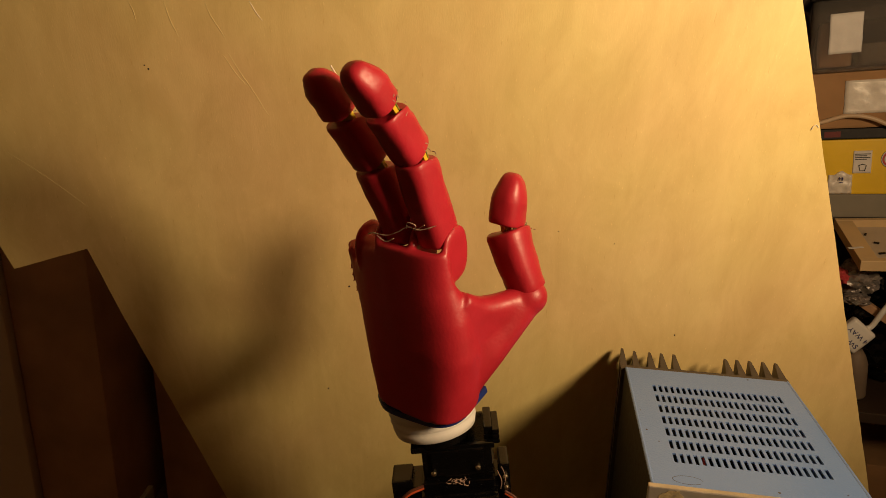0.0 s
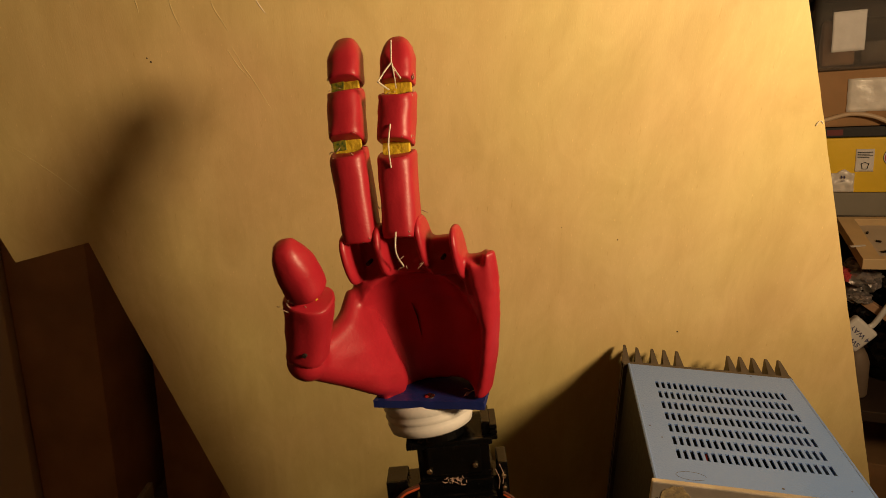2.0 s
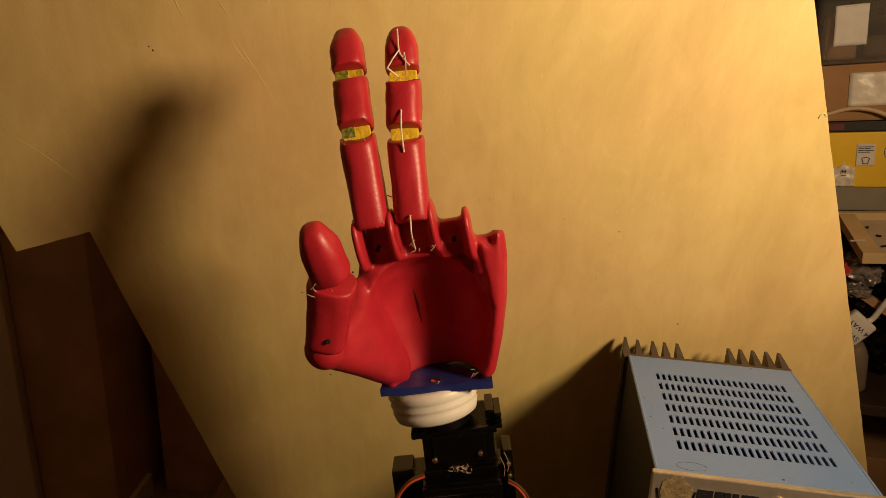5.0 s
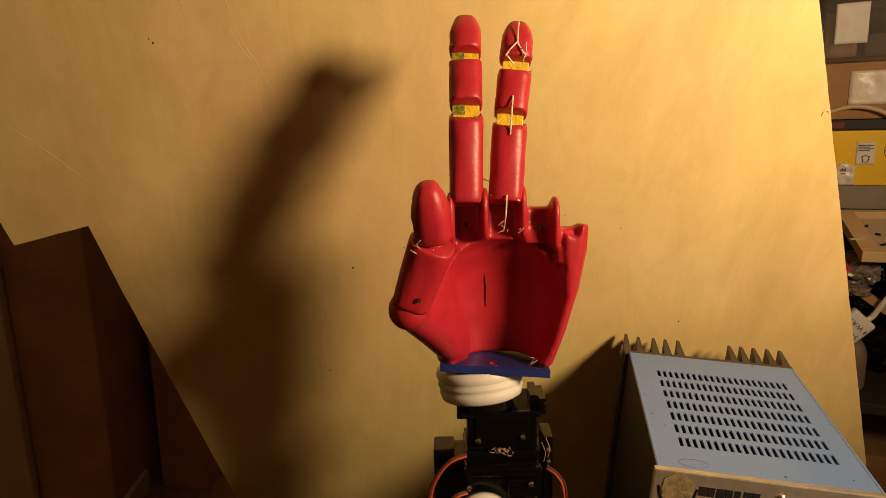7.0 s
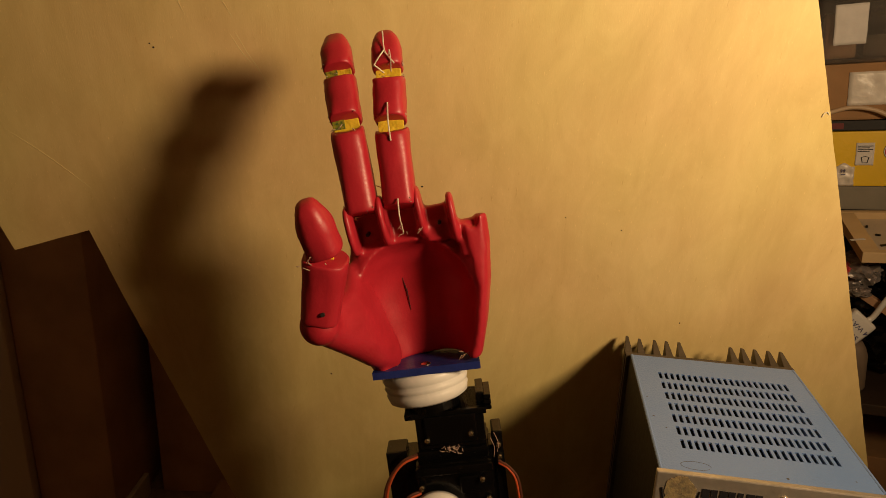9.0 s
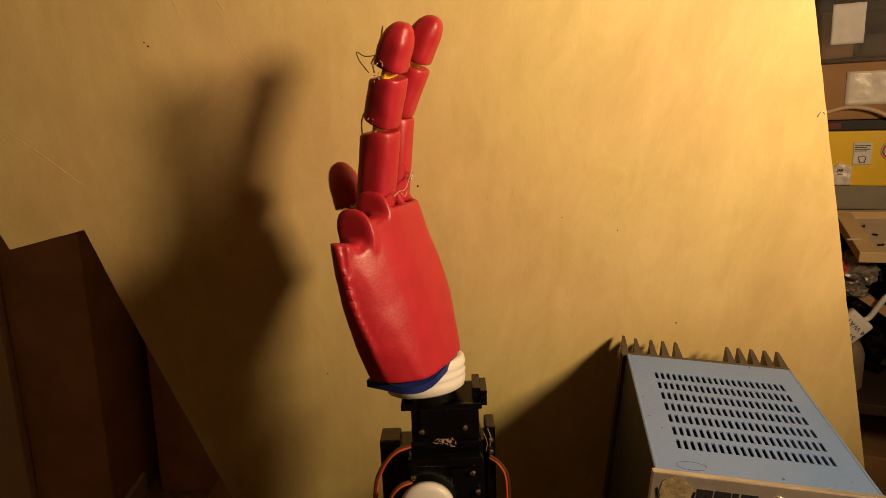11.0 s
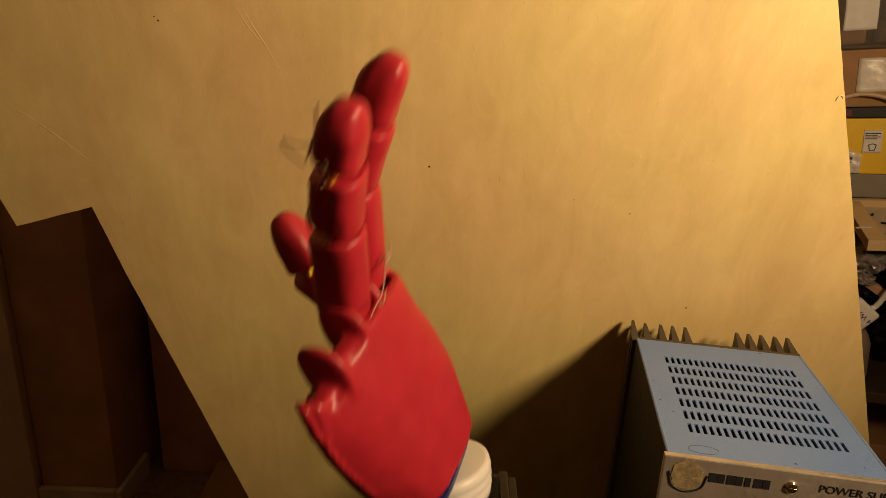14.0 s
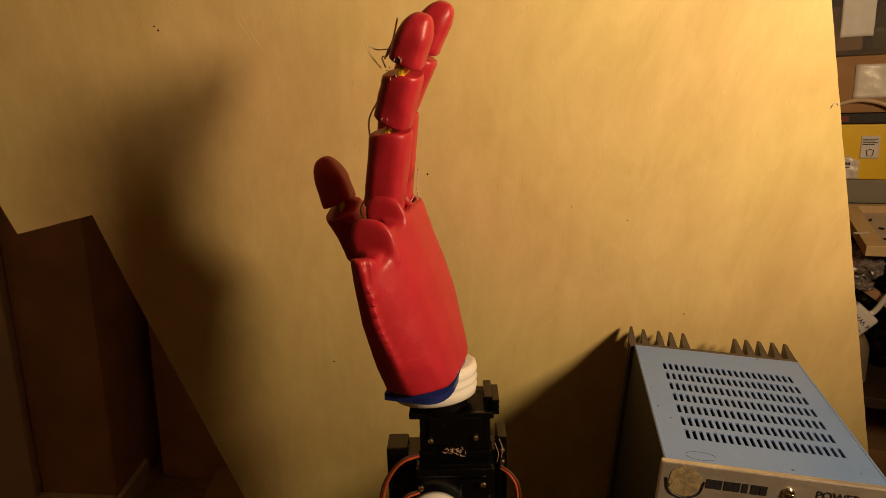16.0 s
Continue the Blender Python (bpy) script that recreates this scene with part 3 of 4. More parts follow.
def palm_mesh():
    """Hollow cast palm: domed back, open cup in front, five rounded walls of the finger sockets, a thumb mound."""
    bm = bmesh.new()
    nu, nv = 84, 84
    xl = [(0, -31), (0.2, -35.5), (0.45, -38), (0.65, -35), (0.82, -29), (1, -26)]
    xr = [(0, 31), (0.15, 36), (0.35, 42.5), (0.6, 48.5), (0.85, 52.2), (1, 52.8)]
    top = [(0, 110), (0.5, 112), (0.56, 108), (0.74, 105), (0.80, 97), (0.90, 92), (0.925, 94), (0.94, 99.5), (1, 99.5)]
    back = [(0, 20), (0.2, 18), (0.5, 16), (0.8, 12), (1, 9)]
    front = [(0, 18), (0.2, 17), (0.5, 15), (0.70, 12), (0.78, 8), (0.85, 1), (1, -3)]

    def at(u, v, side):
        z = 14.5 + v * (lerp(top, u) - 14.5)
        v = (z - 3) / (lerp(top, u) - 3)
        x = lerp(xl, v) + (lerp(xr, v) - lerp(xl, v)) * u
        w = 2 * u - 1
        if side > 0:
            y = lerp(back, v) * max(0.0, 1 - abs(w) ** 5.0) ** 0.5
            x -= 5.0 * u * u * min(1.0, y / 12)
            # the back falls away towards the little finger's side
            y -= 9.0 * max(0.0, (u - 0.45) / 0.55) ** 1.5 * min(1.0, 1.6 * v)
        else:
            side_rim = min(1.0, max(0.0, (u - lerp([(0, 0.84), (0.6, 0.82), (0.86, 0.74), (1, 0.72)], v)) / 0.10))
            deep = lerp(front, v) + (lerp([(0, 18), (0.3, 19), (0.6, 18), (1, 14)], v) - lerp(front, v)) * side_rim ** 2
            y = -deep * max(0.0, 1 - abs(w) ** (16 if w > 0 else 6)) ** 0.5
            # the cup
            right, left = lerp(xr, v) - lerp([(0, 9), (0.3, 8.5), (0.6, 10), (0.75, 13.5), (0.86, 19), (1, 24)], v), -lerp([(0, 20), (0.25, 26), (0.5, 29), (1, 29)], v)
            cx, cz = (2 * x - right - left) / (right - left), (z - 44) / 47
            r = (abs(cx) ** 2.7 + abs(cz) ** 2.7) ** (1 / 2.7) if z > 44 else abs(cx)
            depth = max(0.0, 1 - r ** 3.2)
            y += depth ** 0.75 * 28
        return Vector((x, y - 0.14 * z, z)) / 1000
    grid = {}
    for side in (1, -1):
        for i in range(nu + 1):
            for j in range(nv + 1):
                if side < 0 and i in (0, nu):
                    grid[side, i, j] = grid[1, i, j]
                else:
                    u = 0.5 - 0.5 * math.cos(math.pi * i / nu)
                    grid[side, i, j] = bm.verts.new(at(u, j / nv, side))
    for side in (1, -1):
        for i in range(nu):
            for j in range(nv):
                q = [grid[side, i, j], grid[side, i + 1, j], grid[side, i + 1, j + 1], grid[side, i, j + 1]]
                bm.faces.new(q if side < 0 else q[::-1])
    for j in (0, nv):
        for i in range(nu):
            q = [grid[1, i, j], grid[1, i + 1, j], grid[-1, i + 1, j], grid[-1, i, j]]
            q = list(dict.fromkeys(q))
            if len(q) > 2:
                bm.faces.new(q)
    # socket walls
    for x, z, thick, h, d, ahead in ((-23.0, 104, 4.2, 15, 11.0, 9.0), (-4.7, 106, 4.2, 15, 12.0, 6.0), (16.2, 107, 4.2, 15, 11.5, 2.5), (33.8, 100, 4.2, 15, 12.0, 5.0)):
        n, rings = 24, []
        for k in (-1, -0.6, 0.6, 1):
            s = 0.82 if abs(k) == 1 else 1.0
            ring = []
            for i in range(n):
                a = 2 * math.pi * i / n
                yy, zz = d * s * math.copysign(abs(math.cos(a)) ** 0.8, math.cos(a)), h * s * math.copysign(abs(math.sin(a)) ** 0.8, math.sin(a))
                ring.append(bm.verts.new(Vector((x + k * thick / 2, yy - 0.14 * (z + zz) - ahead, z + zz)) / 1000))
            rings.append(ring)
        for a, b in zip(rings, rings[1:]):
            for i in range(n):
                bm.faces.new((a[i], a[(i + 1) % n], b[(i + 1) % n], b[i]))
        bm.faces.new(list(reversed(rings[0])))
        bm.faces.new(rings[-1])
    # ledges and floors of the two empty sockets
    for x0, x1, high, ahead in ((17.0, 33.0, 108.5, 0.0), (34.5, 49.5, 97.5, 5.0)):
        lean = -0.14 * high - ahead
        box(bm, (x0 / 1000, (lean - 4) / 1000, (high - 18) / 1000), (x1 / 1000, (lean + 4) / 1000, high / 1000))
        box(bm, (x0 / 1000, (lean - 6) / 1000, (high - 20) / 1000), (x1 / 1000, (lean - 2) / 1000, (high - 10) / 1000))
    # thumb mound: a fan of rounded ridges from the palm's side to the thumb joint
    fan = ((-22, -3, 20, 9.0, -28, -19, 32, 9.5, -42, -50, 58, 8.0), (-23, -6, 28, 10.5, -32, -26, 41, 11, -45, -53, 60, 8.6),
           (-26, -6, 54, 8, -31, -28, 54, 9, -46, -54, 61, 8.6), (-30, -14, 82, 5, -33, -29, 68, 7.5, -44, -54, 62, 7.6))
    for k in range(19):
        row = [float(np.interp(k / 6, range(4), column)) for column in zip(*fan)]
        path = arc([row[0:3], row[4:7], row[8:11]], 6)
        tube(bm, [Vector(p) / 1000 for p in path], [0.001 * r for r in np.interp(np.linspace(0, 1, len(path)), [0, 0.5, 1], [row[3], row[7], row[11]])], 18)
    bmesh.ops.create_uvsphere(bm, u_segments=20, v_segments=14, radius=0.0108, matrix=Matrix.Translation((-0.0452, -0.0552, 0.0625)))
    return bm


def robot_arm():
    arm = thing("robot_arm", ORG, "black servo robot arm with a red cast plastic two-fingered palm", "robot arm")
    palm = part("palm", palm_mesh(), RED, arm, "red cast plastic palm with empty finger sockets", smooth=True)
    rm = palm.modifiers.new("skin", "REMESH")
    rm.mode, rm.voxel_size, rm.use_smooth_shade = "VOXEL", 0.0011, True
    sm = palm.modifiers.new("soften", "SMOOTH")
    sm.factor, sm.iterations = 0.6, 12
    # fingers
    rnd_p = random.Random(12)
    wires, depths = [], (21.0, 19.0, 17.0)
    for name, pts in (("index", ((-14.2, -22.3, 123.2), (-13.5, -17.1, 161.9), (-13.2, -3.3, 190.2), (-12.6, 8.4, 214.6))),
                      ("middle", ((7.6, -20.0, 122.8), (10.3, -13.5, 156.8), (14.2, -3.8, 185.0), (16.4, 4.3, 209.9)))):
        p = [Vector(q) for q in pts]
        for k in range(3):
            a, b = p[k], p[k + 1]
            d = (b - a).normalized()
            lo, hi = a + d * (1.3 if k else -12.0), b - d * (1.5 if k < 2 else 0)
            ob, (o, x, y, z, L) = segment("finger_segment", palm, lo, hi, 18.6 - 0.5 * k, depths[k], tip=(k == 2))
            # tendon holes: solid plugs, the shade inside put into their dark red
            for s in ((), (0.13,), (0.13,))[k]:
                bm = bmesh.new()
                m = Matrix.Translation(o + z * (s * L) - y * (depths[k] / 2000)) @ Matrix((x, z, -y)).transposed().to_4x4()
                lathe(bm, [(0.0010, -0.003), (0.0010, -0.0002)], 10, m)
                part("tendon_hole", bm, HOLE, ob)
            # shallow pits on the outer side, near the hinges: plugs with painted-in shade
            side = x if name == "middle" else -x
            for s in ((0.92,) if k == 0 else (0.10, 0.90) if k == 1 else (0.10,)):
                m = Matrix.Translation(o + side * 0.0083 + z * (s * L) - y * 0.002) @ Matrix((y, z, side)).transposed().to_4x4()
                bm = bmesh.new()
                lathe(bm, [(0.0013, -0.003), (0.0013, 0.0001), (0.0009, 0.0003)], 9, m)
                part("side_pit", bm, HOLE, ob)
                bm = bmesh.new()
                for j in range(4):
                    q = rnd_p.uniform(0, 6.28)
                    e1 = m @ Vector((0.0017 * math.cos(q), 0.0017 * math.sin(q), 0.0002))
                    e2 = m @ Vector((0.0019 * math.cos(q + 0.9), 0.0023 * math.sin(q + 0.9), 0.0004))
                    tube(bm, [e1, (e1 + e2) / 2 + side * 0.0003, e2], [0.00012, 0.00028, 0.00012], 5)
                tagged(part("hot_glue", bm, GLUE, ob, "flakes of dried hot glue"), kind="stuff")
            if k < 2:
                # clear yellow hinge between two bones
                bm = bmesh.new()
                d2 = (p[k + 2] - b).normalized()
                zz = (d + d2).normalized()
                xx = (Vector((1, 0, 0)) - zz * zz.x).normalized()
                m = Matrix.Translation(b / 1000) @ Matrix((xx, zz.cross(xx), zz)).transposed().to_4x4()
                box(bm, (-0.0072, -0.0012, -0.006), (0.0072, 0.0012, 0.006), 0.0005, m)
                h = part("hinge", bm, YELLOW, palm, "clear yellow flexible hinge sheet")
                if name == "index":
                    bm = bmesh.new()
                    box(bm, (-0.0076, -0.0018, -0.0026), (-0.0006, -0.0011, 0.0030), 0.0003, m)
                    part("print_patch", bm, GREEN, h, "green printed patch")
            rnd_g = random.Random(int(lo.z * 7 + lo.x))
            bm = bmesh.new()
            for _ in range(7):
                s = rnd_g.choice((0.02, 0.05, 0.95 if k < 2 else 0.04))
                u = rnd_g.uniform(-0.0075, 0.0075)
                c = o + x * u - y * (depths[k] / 2000 - 0.0014 + rnd_g.uniform(-0.0006, 0.0004)) + z * (s * L + (0.0016 if s < 0.5 else -0.0016))
                e2 = c + x * rnd_g.uniform(-0.0022, 0.0022) + z * rnd_g.uniform(-0.0012, 0.0012)
                tube(bm, [c, (c + e2) / 2 - y * 0.0003, e2], [0.0001, 0.00022, 0.0001], 5)
            tagged(part("hot_glue", bm, GLUE, ob, "flakes of dried hot glue"), kind="stuff")
            wires.append((name, k, o, x, y, z, L))
    # tendons of the middle finger
    mid = {k: (o, x, y, z, L) for n_, k, o, x, y, z, L in wires if n_ == "middle"}

    def on(k, s, u=0.0, out=0.0):
        o, x, y, z, L = mid[k]
        return o + z * (s * L) + x * u - y * (depths[k] / 2000 + 0.0004 + out)
    for pts in ((on(2, 0.80), on(2, 0.36), on(2, 0.18, 0.0022, 0.0005), on(2, 0.02, 0.0048, 0.0005)),
                (on(2, 0.36), on(2, 0.20, -0.003, 0.001), on(2, -0.02, -0.006, 0.003), on(1, 1.02, -0.005, 0.004), on(1, 0.92, -0.001)),
                (on(1, 0.30), on(0, 1.04, 0, 0.0015), on(0, 0.80)),
                (on(0, 0.10), on(0, -0.12, 0, 0.002), Vector((0.0055, -0.027, 0.098)))):
        bm = bmesh.new()
        tube(bm, arc(pts, 4), 0.00042, 6)
        part("tendon", bm, CORD, palm, "pale nylon tendon thread")
    # a loose bent end of thread that sticks out by the top joint
    bm = bmesh.new()
    tube(bm, arc([on(2, 0.2, 0.002), on(2, 0.12, 0.003, 0.006), on(2, 0.16, 0.004, 0.0105), on(1, 1.1, 0.004, 0.007), on(1, 0.93, 0.003, 0.001)], 5), 0.0003, 5)
    part("loose_thread", bm, CORD, palm, "stiff loose end of thread")
    # thumb
    tm, tj, tt = Vector((-44.5, -57, 64)), Vector((-30.7, -62.7, 100.9)), Vector((-33.0, -76.8, 127.8))
    d = (tj - tm).normalized()
    segment("thumb_segment", palm, tm + d * 1.0, tj - d * 1.2, 21.6, 21.0, cut=2.5, square=2.8, flare=-0.16, bow=1.2)
    d = (tt - tj).normalized()
    segment("thumb_segment", palm, tj + d * 1.2, tt, 18.6, 20.0, tip=True, cut=3.0, square=2.6, flare=0.06, bow=1.4)
    bm = bmesh.new()
    tube(bm, [(tj - Vector((0, 0, 6))) / 1000, (tj + Vector((0, 0, 6))) / 1000], 0.0012, 8)
    box(bm, (-0.0030, -0.001, -0.007), (0.0030, 0.001, 0.007), 0.0003, Matrix.Translation(tj / 1000))
    part("hinge", bm, YELLOW, palm, "yellow thumb hinge")
    # Solid dark plugs as tendon holes, their inner shade put into the colour.
    for q in ((43, -24, 90), (26, -24, 99), (-15, -23, 100), (-39, -68, 71)):
        bm = bmesh.new()
        lathe(bm, [(0.0011, -0.006), (0.0011, 0.0005)], 10, Matrix.Translation(Vector(q) / 1000) @ pose(0, 0, 0, 90, 0, 0))
        part("tendon_hole", bm, DARK, palm)
    # short split marks in the cup
    for x in (-5,):
        bm = bmesh.new()
        tube(bm, [(x / 1000, 0.0118 - 0.14 * 0.070, 0.070), (x / 1000 + 0.0014, 0.0118 - 0.14 * 0.058, 0.058), (x / 1000 + 0.0010, 0.0118 - 0.14 * 0.045, 0.045)], [0.0002, 0.0004, 0.0002], 6)
        part("casting_mark", bm, HOLE, palm)
    # hot glue strings round the finger roots and the wrist
    rnd = random.Random(3)
    bm = bmesh.new()
    for cx, cy, cz, w, k in ((-15, -24, 116, 9, 11), (7, -26, 116, 9, 12), (8, -26, 99, 6, 7), (-36, -70, 100, 8, 8), (-24, -12, 15, 7, 12), (24, -14, 16, 6, 8), (-13, -26, 158, 7, 6)):
        for _ in range(k):
            a = Vector((cx + rnd.uniform(-w, w), cy + rnd.uniform(-2.5, 1), cz + rnd.uniform(-3, 3)))
            b = a + Vector((rnd.uniform(-4, 4), rnd.uniform(-1, 1), rnd.uniform(-3, 3)))
            tube(bm, [a / 1000, (a + b) / 2000 + Vector((0, -0.0005, rnd.uniform(-0.0008, 0.0008))), b / 1000], [0.0002, 0.0003, 0.0002], 5)
    tagged(part("hot_glue", bm, GLUE, palm, "dried strings and blobs of hot glue"), kind="stuff")
    # a long strand of glue across the knuckles at the back
    for strand in (((17, -4, 119), (12, -3.5, 121), (4, -4.5, 120.5), (-3, -6, 123), (-9, -7.5, 126), (-16, -8.5, 125), (-24, -12, 127)),
                   ((-8, -7.5, 125), (-10, -7, 129), (-14, -8, 127.5), (-12, -8.5, 124), (-19, -9, 128)),
                   ((10, -3.5, 120), (5, -3.8, 117), (0, -5, 119))):
        bm = bmesh.new()
        path = arc([Vector(q) / 1000 for q in strand], 5)
        tube(bm, path, [0.0002 + 0.00015 * math.sin(2.3 * k) ** 2 for k in range(len(path))], 6)
        part("glue_strand", bm, GLUE, palm, "strand of dried hot glue")
    # wrist plate, screw, collar
    bm = bmesh.new()
    edge = [(-0.0320, -0.0195), (0.0320, -0.0195)] + [(0.0312 * w, 0.0165 * max(0.0, 1 - abs(w) ** 4) ** 0.5) for w in [math.cos(math.pi * k / 24) for k in range(25)]]
    base_face = bm.faces.new([bm.verts.new((x, y, -0.0015)) for x, y in edge])
    for v in bmesh.ops.extrude_face_region(bm, geom=[base_face])["geom"]:
        if isinstance(v, bmesh.types.BMVert):
            v.co.z = 0.0030
    for v in bm.verts:
        v.co = pose(0, -0.001, 0.0120, -3, 4.5, 0) @ v.co
    plate = part("wrist_plate", bm, BLUE, palm, "blue printed plastic wrist plate")
    bm = bmesh.new()
    lathe(bm, [(0.0030, 0), (0.0030, 0.001), (0.0016, 0.0018)], 16, pose(0, -0.014, 0.0150, -3, 4.5, 0))
    part("screw", bm, BRASS, plate, "small steel screw")

    # servo bracket under the wrist
    bm = bmesh.new()
    box(bm, (-0.0175, -0.014, -0.042), (0.025, 0.020, -0.0165), 0.0015)
    box(bm, (-0.012, -0.0160, -0.038), (0.020, -0.0135, -0.019), 0.001)
    fore = part("servo_bracket", bm, BLACK, arm, "black plastic servo bracket")
    bm = bmesh.new()
    lathe(bm, [(0.0, -0.0115), (0.0215, -0.0115), (0.0245, -0.0098), (0.0258, -0.0050), (0.0250, -0.0036), (0.0256, -0.0026), (0.0264, -0.0004), (0.0254, 0.0012),
               (0.0260, 0.0022), (0.0268, 0.0044), (0.0262, 0.0082), (0.0240, 0.0090), (0.0, 0.0090)], 96, pose(-0.0085, 0, -0.0005, -9, -5, 0))
    part("collar", bm, WHITE, fore, "white ridged plastic collar", smooth=True)
    bm = bmesh.new()
    lathe(bm, [(0.0, -0.0180), (0.016, -0.0180), (0.016, -0.0085), (0.0, -0.0085)], 32, pose(-0.0060, 0, 0, -9, -5, 0))
    part("spindle", bm, BLACK, fore)
    bm = bmesh.new()
    box(bm, (-0.0235, -0.015, -0.0205), (0.027, 0.018, -0.0165), 0.0008)
    part("flange", bm, BLACK, fore)
    bm = bmesh.new()
    box(bm, (0.0215, -0.010, -0.0180), (0.0265, 0.012, -0.0085), 0.001)
    for k in range(3):
        box(bm, (0.0262, -0.012, -0.0195 + 0.0036 * k), (0.0305, 0.008, -0.0168 + 0.0036 * k), 0.0006)
    part("horn_lug", bm, BLACK, fore)
    bm = bmesh.new()
    box(bm, (-0.0385, -0.012, -0.130), (-0.0255, 0.006, -0.0420), 0.0015)
    part("side_upright", bm, BLACK, fore)
    bm = bmesh.new()
    box(bm, (-0.0275, -0.013, -0.130), (-0.0165, 0.010, -0.0470), 0.0015)
    part("side_web", bm, BLACK, fore)
    bm = bmesh.new()
    box(bm, (0.0285, -0.012, -0.130), (0.0350, 0.006, -0.0345), 0.0012)
    box(bm, (0.0240, -0.011, -0.130), (0.0290, 0.006, -0.0440), 0.0008)
    part("side_upright", bm, BLACK, fore)
    bm = bmesh.new()
    box(bm, (-0.020, -0.022, -0.130), (0.027, 0.022, -0.0475), 0.002)
    box(bm, (-0.020, -0.025, -0.0535), (0.027, -0.021, -0.0480), 0.001)
    box(bm, (0.006, -0.0240, -0.068), (0.018, -0.0215, -0.056), 0.001)
    part("servo_body", bm, BLACK, fore)
    bm = bmesh.new()
    box(bm, (-0.019, -0.016, -0.0478), (0.026, 0.016, -0.0415), 0.001)
    part("spacer", bm, BLACK, fore)
    for q in ((0.0320, -0.0130, -0.0430), (0.0320, -0.0130, -0.0510), (-0.0170, -0.0255, -0.0600), (0.0200, -0.0255, -0.0580), (0.023, -0.024, -0.072), (-0.011, -0.0165, -0.034), (0.016, -0.0165, -0.032)):
        bm = bmesh.new()
        lathe(bm, [(0.0018, -0.001), (0.0018, 0.0008), (0.0012, 0.0017), (0.0004, 0.0019)], 14, pose(*q, 90, 0, 0))
        part("screw", bm, BRASS, fore, "shiny brass screw")
    bm = bmesh.new()
    lathe(bm, [(0.0170, 0), (0.0170, 0.003), (0.0160, 0.0046), (0.0135, 0.0058), (0.004, 0.0064)], 48, pose(-0.009, -0.0255, -0.0795, 90, 0, 0))
    part("servo_horn", bm, WHITE, fore, "white round servo horn", smooth=True)
    for mat, off in ((CABLE_RED, 0.0), (CABLE_BROWN, 0.0015)):
        for pts in (((-0.043 - off, -0.018, -0.105), (-0.041 - off, -0.019, -0.072), (-0.036 - off, -0.020, -0.056), (-0.028, -0.020, -0.0460 + off), (-0.018, -0.018, -0.0430 + off)),
                    ((0.031, -0.014, -0.0545 + off), (0.037 + off, -0.016, -0.059), (0.041 + off, -0.018, -0.070), (0.041 + off, -0.016, -0.110)),
                    ((-0.034, -0.0265, -0.090), (-0.032, -0.0275, -0.074 + off), (-0.026, -0.0275, -0.0655 + off), (-0.018, -0.025, -0.0635 + off))):
            bm = bmesh.new()
            tube(bm, arc(pts, 6), 0.0009, 8)
            part("servo_wire", bm, mat, fore, "thin orange servo wire" if mat is CABLE_RED else "")
    bm = bmesh.new()
    for _ in range(26):
        a = Vector((rnd.gauss(0.004, 0.004), -0.0170, rnd.gauss(-0.0405, 0.0014)))
        b = a + Vector((rnd.uniform(-0.003, 0.003), -0.0006, rnd.uniform(-0.0022, 0.0022)))
        tube(bm, [a, (a + b) / 2 + Vector((0, -0.0008, 0)), b], [0.00018, 0.0003, 0.00018], 5)
    for x, z in ((0.030, -0.033), (0.0275, -0.036)):
        tube(bm, arc([(x, -0.016, z), (x + 0.002, -0.018, z - 0.006), (x + 0.001, -0.018, z - 0.012)], 4), 0.0002, 5)
    tagged(part("hot_glue", bm, GLUE, fore, "pale strings of dried glue"), kind="stuff")
    # base on the bench
    bm = bmesh.new()
    lathe(bm, [(0.055, 0.0), (0.055, 0.012), (0.050, 0.016), (0.034, 0.018), (0.034, 0.04), (0.030, 0.044)], 40)
    part("turntable_base", bm, BLACK, arm)
    bm = bmesh.new()
    box(bm, (-0.018, -0.016, 0.042), (0.020, 0.018, 0.120), 0.002)
    part("lower_servo", bm, BLACK, arm)
    return palm, fore


